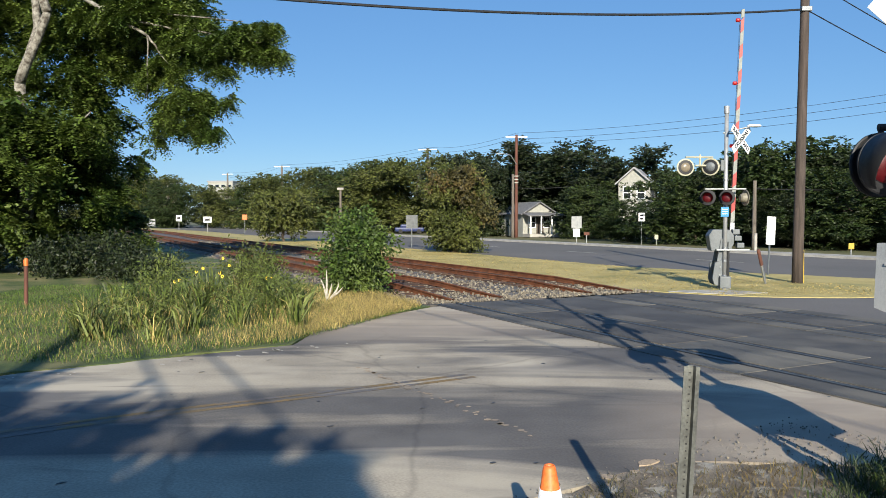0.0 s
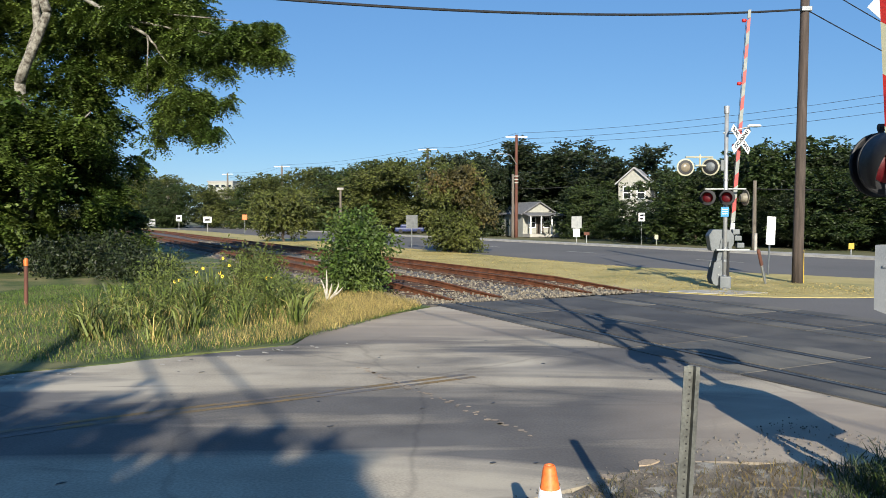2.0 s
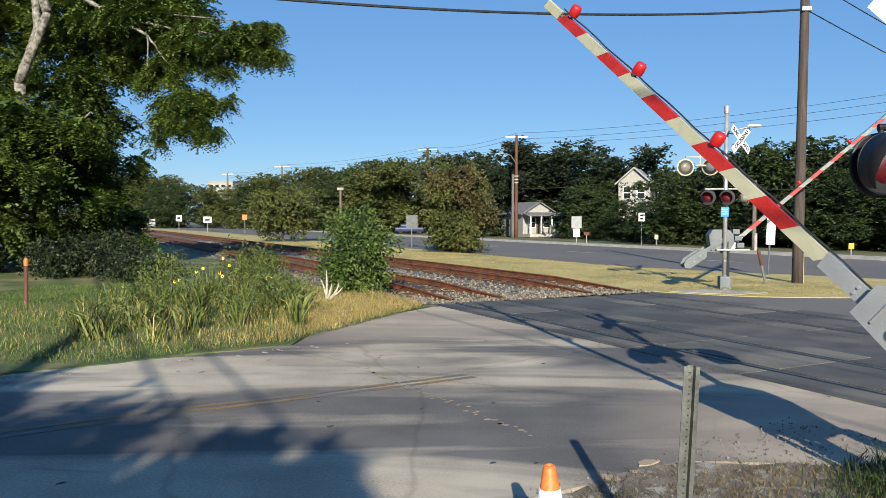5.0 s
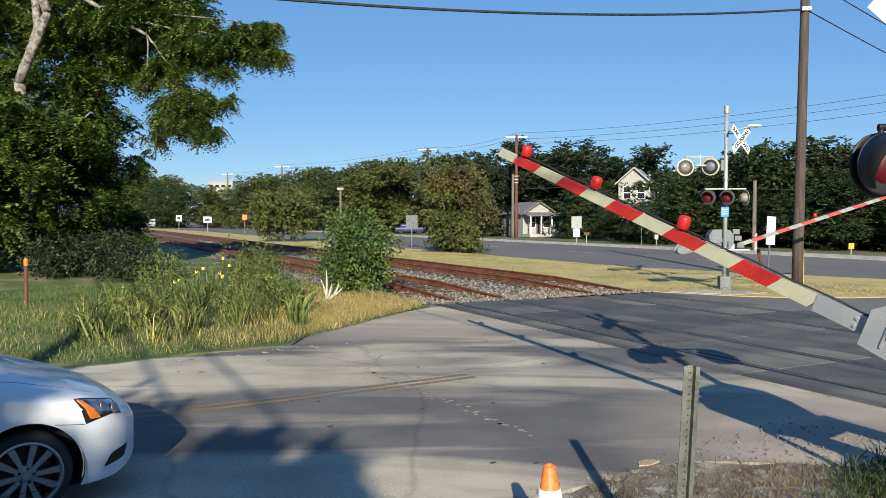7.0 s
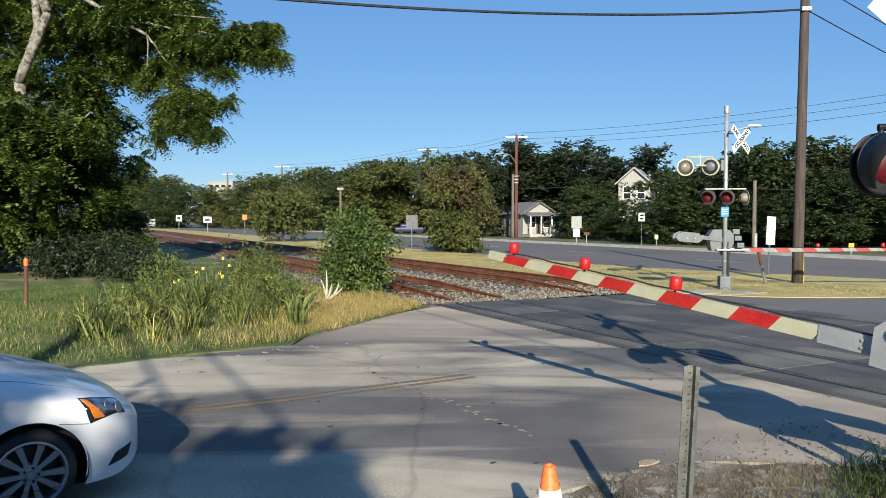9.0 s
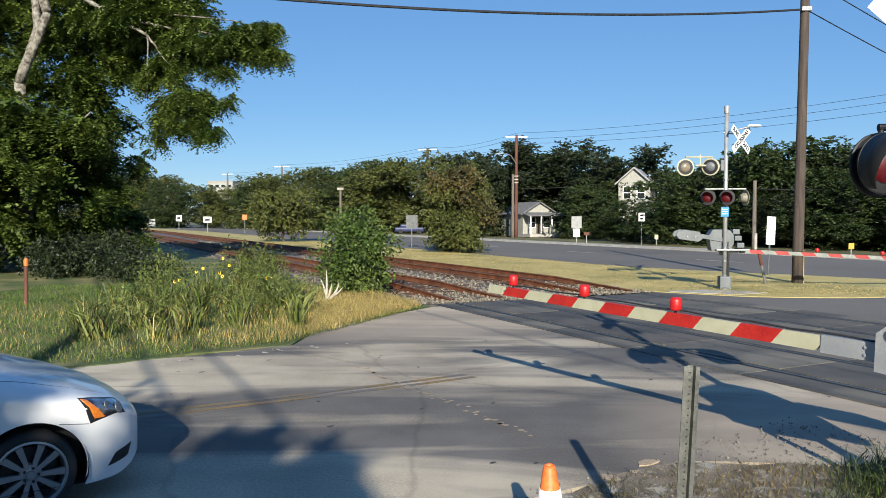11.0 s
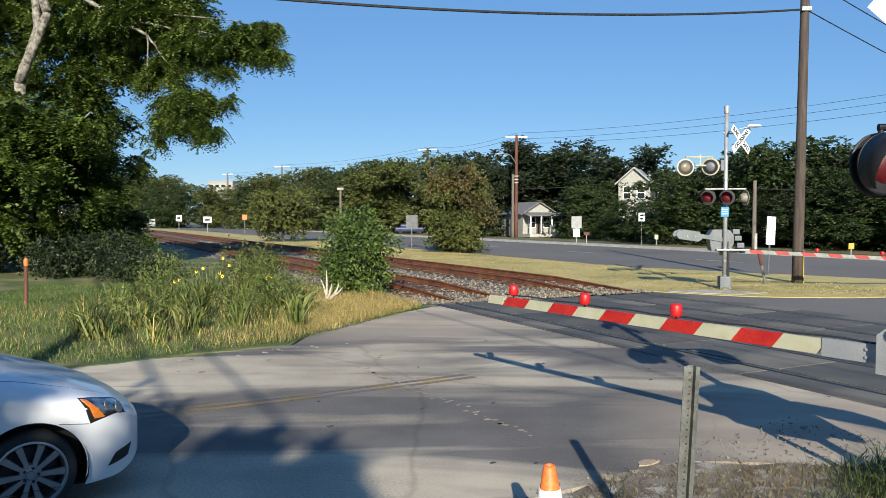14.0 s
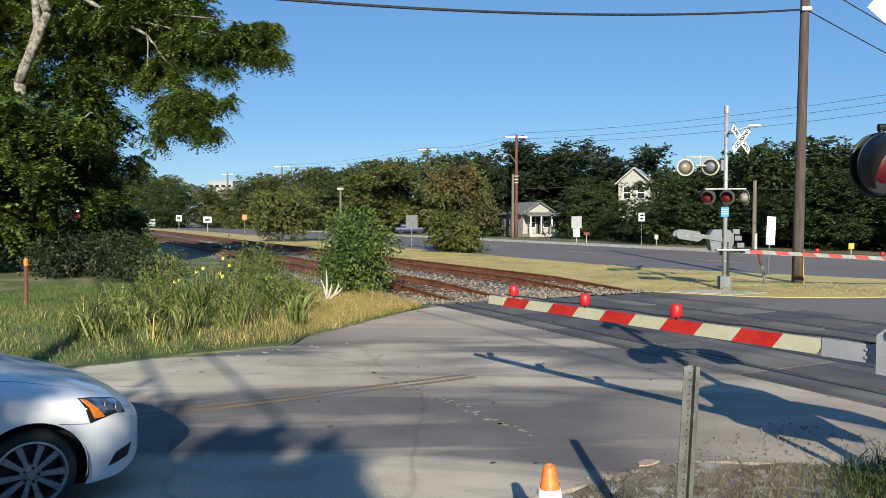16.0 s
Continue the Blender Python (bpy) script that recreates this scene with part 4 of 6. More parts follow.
# wild sunflowers in the weeds
for x, y, h in ((-5.75, 18.8, 1.0), (-5.6, 19.6, 1.2), (-5.3, 18.6, 0.9), (-6.6, 18.9, 0.7), (-4.6, 20.0, 0.7)):
    fl = thing("sunflower", Matrix.Translation((x, y, 0)), "wild sunflower with small yellow blooms", "flower", group="sunflowers")
    rr = random.Random(int(h * 100))
    bm = bmesh.new()
    s = limb(bm, (0, 0, 0), (rr.uniform(-0.15, 0.15), -0.1, h), 0.008, 0.004, rr)
    t2 = limb(bm, s[3], s[3] + Vector((rr.uniform(-0.25, 0.25), -0.05, 0.35)), 0.005, 0.003, rr)
    part("stem", bm, M_REED, fl)
    for tip in (s[-1], t2[-1]):
        bm = bmesh.new()
        for k in range(11):
            a = k * math.tau / 11
            d, q = Vector((math.cos(a), -0.25, math.sin(a))), Vector((-math.sin(a), 0, math.cos(a)))
            vs = [bm.verts.new(tip + w) for w in (d * 0.010, d * 0.025 + q * 0.010, d * 0.042, d * 0.025 - q * 0.010)]
            bm.faces.new(vs)
        part("bloom", bm, M_PETAL, fl, "yellow petals")
        part("flower_centre", lathe(bmesh.new(), [(0, 0), (0.015, 0.003), (0.012, 0.012), (0, 0.015)], 10, Matrix.Translation(tip) @ pose(0, 0, 0, 80)), M_TWIG, fl, "dark brown centre")


# ---- crossing signals ----
def facing(pos, d):
    return Matrix.Translation(pos) @ Vector(d).to_track_quat("Z", "Y").to_matrix().to_4x4()


def signal_head(parent, pos, d, lens=M_LENS, rim=M_BLACK, shell=M_BLACK, r=0.25, plain=False, hr=0.166, deep=0.25):
    """A round flasher: dish, can, lens and hood, facing d."""
    m = facing(pos, d)
    dish = part("background_disc", lathe(bmesh.new(), [(0.15, 0.012), (r - 0.012, 0.0), (r, 0.006), (r, 0.018), (r - 0.012, 0.024), (0.15, 0.03), (0.15, 0.012)], 40, m), rim, parent, smooth=False)
    part("lamp_can", lathe(bmesh.new(), [(0, -0.16), (0.08, -0.16), (0.125, -0.12), (0.15, -0.02), (0.16, 0.02), (0.15, 0.035), (0, 0.035)], 28, m), shell, parent)
    part("lens", lathe(bmesh.new(), [(0.148, 0.036), (0.13, 0.058), (0.09, 0.078), (0.045, 0.088), (0, 0.09)], 32, m), lens, parent, "ribbed lens", smooth=True)
    if rim is M_CREAM:
        part("inner_dish", lathe(bmesh.new(), [(0.13, 0.034), (r - 0.045, 0.03), (r - 0.045, 0.036), (0.13, 0.042)], 32, m), M_BLACK, parent, "dark inner dish")
    if plain:
        return
    bm = bmesh.new()
    n, prev = 36, None
    for k in range(n + 1):
        a = radians(-52 + 284 * k / n)
        long = 0.05 + deep * (0.5 + 0.5 * math.sin(a)) ** 0.7
        ring = [bm.verts.new(m @ Vector((q * math.cos(a), q * math.sin(a), z))) for q, z in ((hr - 0.006, 0.03), (hr, 0.03), (hr + 0.008, long), (hr, long))]
        if prev:
            for i in range(4):
                j = (i + 1) % 4
                bm.faces.new((prev[i], prev[j], ring[j], ring[i]))
        else:
            bm.faces.new(ring)
        prev = ring
    bm.faces.new(prev[::-1])
    part("hood", bm, shell, parent, "black hood", smooth=True)


def band(bm, x0, x1, z0, z1, y, slant):
    """A slanted length of arm board in the xz plane, y thick."""
    lo = [bm.verts.new(p) for p in ((x0, -y, z0), (x1, -y, z0), (x1 - slant, -y, z1), (x0 - slant, -y, z1))]
    hi = [bm.verts.new((v.co.x, y, v.co.z)) for v in lo]
    bm.faces.new(lo)
    bm.faces.new(hi[::-1])
    for k in range(4):
        j = (k + 1) % 4
        bm.faces.new((lo[j], lo[k], hi[k], hi[j]))


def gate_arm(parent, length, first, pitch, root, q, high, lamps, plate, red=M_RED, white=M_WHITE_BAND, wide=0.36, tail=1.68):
    """The boom with its bands, lamps, bracket and counterweights, lying along +x from the pivot."""
    arm = part("gate_arm", rod(bmesh.new(), (root - 0.1, 0, q), (length, 0, q), 0.018, 0.012, 8), M_GALV, parent, "red and white striped barrier arm")
    k = 0
    h0, h1 = high * 0.8, high
    edges = [length, length - first]
    while edges[-1] - pitch > root:
        edges.append(edges[-1] - pitch)
    edges.append(root)
    for a, b in zip(edges, edges[1:]):
        f = (length - a) / (length - root)
        h = h0 + (h1 - h0) * f
        bm = bmesh.new()
        band(bm, a + 0.05 * (k > 0), b + 0.05, q - h / 2, q + h / 2, 0.02, 0.1 if k else 0.03)
        if k == 0:
            bmesh.ops.bevel(bm, geom=bm.edges[:], offset=0.003, segments=1, affect="EDGES")
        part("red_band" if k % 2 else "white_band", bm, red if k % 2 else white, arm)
        k += 1
    bm = bmesh.new()
    band(bm, root + 0.0, 0.18, q - high * 0.55, q + high * 0.55, 0.028, 0.0)
    for s in (0.3, 0.45, 0.6):
        rod(bm, (s, -0.04, q + 0.03), (s, 0.04, q + 0.03), 0.012, seg=8)
        rod(bm, (s, -0.04, q - 0.03), (s, 0.04, q - 0.03), 0.012, seg=8)
    part("arm_sleeve", bm, M_SILVER, arm, "bolted grey metal sleeve")
    bm = bmesh.new()
    tube(bm, [Vector((x, 0.0, q + high * 0.5 + 0.02 + 0.006 * math.sin(x * 9))) for x in np.linspace(0.2, length - 0.3, 24)], [0.008] * 24, 6)
    part("lamp_cable", bm, M_CABLE, arm, "black cable along the arm")
    for a in lamps:
        bm = rod(bmesh.new(), (a, 0, q + high * 0.4), (a, 0, q + high * 0.5 + 0.05), 0.012, seg=8)
        part("lamp_stem", bm, M_BLACK, arm)
        c = q + high * 0.5 + 0.075
        m = Matrix.Translation((a, 0, c))
        part("arm_lamp", lathe(bmesh.new(), [(0, -0.06), (0.046, -0.058), (0.056, -0.045), (0.058, 0), (0.056, 0.045), (0.044, 0.066), (0, 0.07)], 18, m), M_LAMP, arm, "red warning lamp", smooth=True)
    bm = bmesh.new()
    for y in (-0.09, 0.09):
        lo = [(-0.12, 0.12), (0.12, 0.12), (plate, q + 0.16), (plate, q - 0.13), (0.02, q - 0.16), (-0.14, -0.1)]
        a = [bm.verts.new((p, y - 0.012, z)) for p, z in lo]
        b = [bm.verts.new((p, y + 0.012, z)) for p, z in lo]
        bm.faces.new(a)
        bm.faces.new(b[::-1])
        for i in range(6):
            j = (i + 1) % 6
            bm.faces.new((a[j], a[i], b[i], b[j]))
    box(bm, plate - 0.06, 0, q, 0.1, 0.17, 0.22, 0.01)
    box(bm, plate - 0.16, 0.108, q + 0.02, 0.02, 0.014, 0.2, 0.004)
    part("arm_bracket", bm, M_SILVER, arm, "pale metal arm bracket")
    for y in (-wide, wide):
        bm = bmesh.new()
        box(bm, -0.40, y, 0.05, 0.8, 0.03, 0.13, 0.01, pose(0, 0, 0, 0, 8, 0))
        rod(bm, (0, y * 0.6, 0), (0, y * 1.06, 0), 0.05, seg=12)
        part("counterweight_arm", bm, M_GREY, arm)
        bm = bmesh.new()
        outline = [(-0.62, 0.0), (-0.72, 0.22), (-tail + 0.22, 0.27), (-tail + 0.05, 0.2), (-tail, 0.08), (-tail + 0.1, -0.04), (-0.75, -0.1)]
        lo = [bm.verts.new((x, y - 0.035, z)) for x, z in outline]
        hi = [bm.verts.new((x, y + 0.035, z)) for x, z in outline]
        bm.faces.new(lo)
        bm.faces.new(hi[::-1])
        for i in range(7):
            j = (i + 1) % 7
            bm.faces.new((lo[j], lo[i], hi[i], hi[j]))
        bmesh.ops.bevel(bm, geom=bm.edges[:], offset=0.01, segments=1, affect="EDGES")
        weight = part("counterweight", bm, M_GREY, arm, "slab-like grey counterweight")
        bm = bmesh.new()
        for x in (-0.85, -1.1):
            rod(bm, (x, y - 0.055, 0.06), (x, y + 0.055, 0.06), 0.025, seg=6)
        part("weight_bolt", bm, M_GALV, weight, "galvanised bolt heads")
    return arm


def mast_parts(sig, mx, my, top):
    part("mast", rod(bmesh.new(), (mx, my, 0.25), (mx, my, top), 0.065, 0.06, 20), M_SILVER, sig, "silver-painted steel mast", smooth=True)
    part("mast_cap", lathe(bmesh.new(), [(0.0, 0.24), (0.075, 0.235), (0.08, 0.22), (0.08, 0), (0.06, 0), (0, 0)], 18, Matrix.Translation((mx, my, top - 0.04))), M_SILVER, sig)
    bm = bmesh.new()
    lathe(bm, [(0, 0), (0.2, 0), (0.2, 0.05), (0.13, 0.1), (0.1, 0.42), (0.075, 0.46), (0, 0.46)], 16, Matrix.Translation((mx, my, 0)))
    for k in range(4):
        a = k * math.pi / 2 + 0.78
        rod(bm, (mx + 0.16 * math.cos(a), my + 0.16 * math.sin(a), 0.03), (mx + 0.16 * math.cos(a), my + 0.16 * math.sin(a), 0.12), 0.015, seg=6)
    part("mast_foot", bm, M_GALV, sig, "flared bolted foot")
    bm = bmesh.new()
    for z in (0.9, 1.3, top * 0.62):
        lathe(bm, [(0.064, -0.03), (0.082, -0.03), (0.082, 0.03), (0.064, 0.03)], 16, Matrix.Translation((mx, my, z)))
    part("clamp", bm, M_GALV, sig)


def housing(sig, px_, py_, z, half=0.24, big=1.0):
    bm = bmesh.new()
    pts = [(-0.34, -0.34), (0.16, -0.40), (0.34, -0.14), (0.34, 0.16), (0.2, 0.32), (-0.3, 0.32), (-0.42, 0.14)]
    a = [bm.verts.new((px_ + big * p, py_ - half, z + big * q)) for p, q in pts]
    b = [bm.verts.new((px_ + big * p, py_ + half, z + big * q)) for p, q in pts]
    bm.faces.new(a)
    bm.faces.new(b[::-1])
    for i in range(7):
        j = (i + 1) % 7
        bm.faces.new((a[j], a[i], b[i], b[j]))
    bmesh.ops.bevel(bm, geom=bm.edges[:], offset=0.015, segments=2, affect="EDGES")
    part("gate_motor", bm, M_GREY, sig, "grey cast motor housing")


def near_signal():
    sig = thing("crossing_signal", pose(3.60, 5.33, 0, 0, 0, 125.8), "silver rail crossing mast with flashers and lowering striped barrier", "crossing signal", "crossing signals")
    # the mast stands beyond the gate motor; its lamp bar is turned towards the side street
    turn = sig.matrix_basis.inverted()
    mast = turn @ Vector((3.80, 5.86, 0))
    mx, my = mast.x, mast.y
    mast_parts(sig, mx, my, 4.7)
    for ang in (-42, 42):
        bl = box(bmesh.new(), 0, 0, 0, 1.22, 0.012, 0.23, 0.004)
        bmesh.ops.transform(bl, matrix=pose(mx, my + 0.09 + 0.0004 * ang, 4.22, 0, ang, 0), verts=bl.verts)
        part("crossbuck_blade", bl, M_SIGN_WHITE, sig, "white crossbuck blade")
    box_at = turn @ Vector((3.76, 5.50, 0))
    housing(sig, box_at.x, box_at.y, 1.44, 0.3, 1.2)
    part("mounting_bracket", box(bmesh.new(), mx / 2, my / 2, 1.30, abs(mx) + 0.35, 0.4, 0.08, 0.01), M_GREY, sig)
    bm = bmesh.new()
    tube(bm, [turn @ Vector(p) for p in ((3.68, 5.80, 0.1), (3.52, 5.72, 0.5), (3.40, 5.62, 0.95), (3.50, 5.50, 1.3))], [0.035] * 4, 8)
    part("conduit", bm, M_CABLE, sig, "bent black cable conduit")
    bm = rod(bmesh.new(), turn @ Vector((3.33, 5.90, 2.90)), turn @ Vector((4.52, 5.82, 2.90)), 0.028)
    for x, y in ((3.35, 5.90), (4.50, 5.82)):
        rod(bm, turn @ Vector((x, y, 2.9)), turn @ Vector((x, y, 2.62)), 0.022)
    part("crossarm", bm, M_BLACK, sig)
    part("junction_box", box(bmesh.new(), mx, my, 2.82, 0.34, 0.3, 0.36, 0.02), M_GREY, sig)
    front, rear = turn.to_3x3() @ Vector((0.16, -0.98, -0.06)), turn.to_3x3() @ Vector((-0.16, 0.98, 0))
    for x, y in ((3.37, 5.90), (4.50, 5.82)):
        signal_head(sig, turn @ Vector((x - 0.03, y - 0.07, 2.62)), front, r=0.235, hr=0.235, deep=0.34)
        signal_head(sig, turn @ Vector((x + 0.03, y + 0.10, 2.62)), rear, plain=True)
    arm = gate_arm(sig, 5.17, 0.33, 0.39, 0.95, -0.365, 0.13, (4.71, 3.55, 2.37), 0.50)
    return arm


def far_signal():
    sig = thing("crossing_signal", pose(8.76, 24.2, 0, 0, 0, -5), "silver rail crossing mast with flashers, crossbuck and lowering striped barrier", "crossing signal", "crossing signals")
    mx, my = 0.05, -0.30
    mast_parts(sig, mx, my, 5.5)
    housing(sig, 0.0, 0.0, 1.55)
    # lower crossarm: two heads to the near street, one to the back
    bm = rod(bmesh.new(), (mx - 0.62, my, 3.13), (mx + 0.62, my, 3.13), 0.025)
    part("crossarm", bm, M_SILVER, sig)
    for s in (-0.58, 0.0):
        signal_head(sig, (mx + s, my - 0.16, 2.86), (-0.35, -1, 0), r=0.24)
    signal_head(sig, (mx + 0.60, my + 0.05, 2.86), (0.97, 0.2, 0), lens=M_AMBER_LENS, rim=M_TAN_DULL, shell=M_TAN_DULL, r=0.25, plain=True)
    # upper bracket: a pair seen from behind
    bm = rod(bmesh.new(), (mx, my, 3.86), (mx - 0.95, my - 0.05, 3.86), 0.03)
    rod(bm, (mx - 0.80, my - 0.05, 3.86), (mx - 0.80, my - 0.05, 4.20), 0.03)
    rod(bm, (mx - 1.25, my - 0.1, 4.12), (mx - 0.40, my, 4.12), 0.026)
    part("upper_bracket", bm, M_CREAM, sig, "cream-painted pipe bracket")
    signal_head(sig, (mx - 1.27, my - 0.16, 3.80), (0.06, -1, 0), lens=M_AMBER_LENS, rim=M_CREAM, shell=M_CREAM, r=0.27, plain=True)
    signal_head(sig, (mx - 0.48, my - 0.06, 3.82), (-0.5, -1, -0.1), lens=M_GREY, rim=M_CREAM, shell=M_GREY, r=0.27, plain=True)
    part("box_on_bracket", box(bmesh.new(), mx - 0.12, my, 3.86, 0.12, 0.16, 0.34, 0.02), M_GREY, sig)
    part("blue_notice", box(bmesh.new(), mx - 0.04, my - 0.09, 2.42, 0.24, 0.012, 0.30, 0.004), M_BLUE, sig, "small blue notice plate")
    for k in range(3):
        part("notice_bar", box(bmesh.new(), mx - 0.04, my - 0.099, 2.50 - k * 0.07, 0.16, 0.004, 0.02), M_SIGN_WHITE, sig, "white bar of writing")
    # crossbuck on a short stand-off, turned towards the tracks
    buck = Matrix.Translation((mx + 0.42, my - 0.05, 4.66)) @ pose(0, 0, 0, 0, 0, 44)
    for k, (ang, words) in enumerate(((-35, "RAIL   ROAD"), (38, "CROSSING"))):
        m = buck @ pose(0, -0.02 * k, 0, 0, -ang, 0)
        bl = box(bmesh.new(), 0, 0, 0, 1.22, 0.012, 0.23, 0.004)
        bmesh.ops.transform(bl, matrix=m, verts=bl.verts)
        part("crossbuck_blade", bl, M_SIGN_WHITE, sig, "white crossbuck blade")
        cu = bpy.data.curves.new("lettering", "FONT")
        cu.body, cu.size, cu.align_x, cu.align_y, cu.extrude = words, 0.19, "CENTER", "CENTER", 0.002
        cu.offset = 0.006
        cu.materials.append(M_BLACK)
        tx = new("lettering", cu)
        tx.parent = sig
        tx.matrix_basis = m @ pose(0, -0.009, 0, 90, 0, 0)
    bm = rod(bmesh.new(), (mx, my, 4.85), (mx + 0.3, my + 0.05, 4.85), 0.025)
    rod(bm, (mx - 0.1, my, 4.86), (mx + 0.95, my + 0.1, 5.12), 0.02)
    part("top_bracket", bm, M_SILVER, sig)
    bm = lathe(bmesh.new(), [(0, 0.05), (0.10, 0.04), (0.15, 0.0), (0.13, -0.04), (0, -0.05)], 16, Matrix.Translation((mx + 0.86, my + 0.1, 5.10)) @ Matrix.Diagonal((1.5, 0.8, 0.9, 1)))
    part("area_lamp", bm, M_SIGN_WHITE, sig, "white lamp head on an arm", smooth=True)
    part("junction_box", box(bmesh.new(), mx + 0.02, my + 0.12, 1.32, 0.26, 0.12, 0.36, 0.015), M_GREY, sig)
    part("platform", box(bmesh.new(), mx + 0.22, my + 0.05, 1.24, 1.0, 0.34, 0.05, 0.008), M_GALV, sig, "grey bracket plate under the gate motor")
    bm = bmesh.new()
    for dx, dz in ((0.42, 0.1), (0.5, -0.12), (0.36, 0.3)):
        box(bm, mx + dx, my + 0.2, 1.5 + dz, 0.22, 0.3, 0.16, 0.02)
    part("gear_cover", bm, M_GREY, sig, "grey gear covers")
    part("pedestal", box(bmesh.new(), mx, my + 0.02, 0.21, 0.34, 0.34, 0.42, 0.03), M_GREY, sig, "squat grey pedestal box")
    bm = bmesh.new()
    tube(bm, [Vector((mx + 0.09, my - 0.06, z)) for z in (0.4, 0.8, 1.2)], [0.04] * 3, 8)
    part("conduit", bm, M_CABLE, sig, "black cable down the mast")
    return gate_arm(sig, 7.2, 0.3, 0.40, 0.55, -0.33, 0.12, (6.85, 4.9, 2.95), 0.27, M_RED_DULL, M_WHITE_DULL, 0.26, 1.45)


NEAR_ARM = near_signal()
FAR_ARM = far_signal()


# ---- car ----
def lerp_table(x, xs, ys):
    return float(np.interp(x, xs, ys))


NOSE = 0.91


def car_point(x, s, out=0.0):
    """Body skin: x metres behind the nose tip, s from the sill (0) over the shoulder (0.5) to the middle line (1)."""
    f = min(1.0, x / 0.8)
    w = 0.88 * max(0.02, 1 - (1 - f) ** 2.4) ** 0.40 if x < 1.0 else lerp_table(x, (1.0, 3.4, 4.2, 4.5, 4.6), (0.88, 0.88, 0.83, 0.72, 0.62))
    z0 = 0.17 + 0.13 * max(0.0, 1 - x / 0.35) ** 2.2 if x < 1.0 else lerp_table(x, (1.0, 3.4, 4.2, 4.6), (0.18, 0.19, 0.24, 0.38))
    zs = lerp_table(x, (0, 0.08, 0.25, 0.5, 0.9, 1.3, 2.6, 4.0, 4.6), (0.46, 0.545, 0.655, 0.755, 0.835, 0.89, 0.92, 0.92, 0.84))
    zt = lerp_table(x, (0, 0.05, 0.12, 0.3, 0.6, 1.0, 1.35, 1.8, 3.6, 4.1, 4.5, 4.6), (0.51, 0.615, 0.69, 0.805, 0.93, 1.07, 1.14, 1.12, 1.08, 1.08, 1.06, 0.98))
    if s < 0.5:
        f = s / 0.5
        y = w * (0.955 + 0.045 * math.sin(math.pi * min(1, f * 1.05) * 0.62))
        z = z0 + (zs - z0) * f
    else:
        a = (s - 0.5) / 0.5 * math.pi / 2
        y = w * max(0.0, math.cos(a)) ** 0.62
        z = zs + (zt - zs) * math.sin(a) ** 0.85
    return Vector((NOSE - x, -y - out, z + out * 0.4))


def car_grid(xs, ss, out=0.0, mirror=True, keep=None):
    bm = bmesh.new()
    for side in ((1, -1) if mirror else (1,)):
        rows = [[bm.verts.new((lambda p: (p.x, p.y * side, p.z))(car_point(x, s, out))) for s in ss] for x in xs]
        for a, b in zip(rows, rows[1:]):
            for k in range(len(ss) - 1):
                bm.faces.new((a[k], a[k + 1], b[k + 1], b[k]))
    return bm


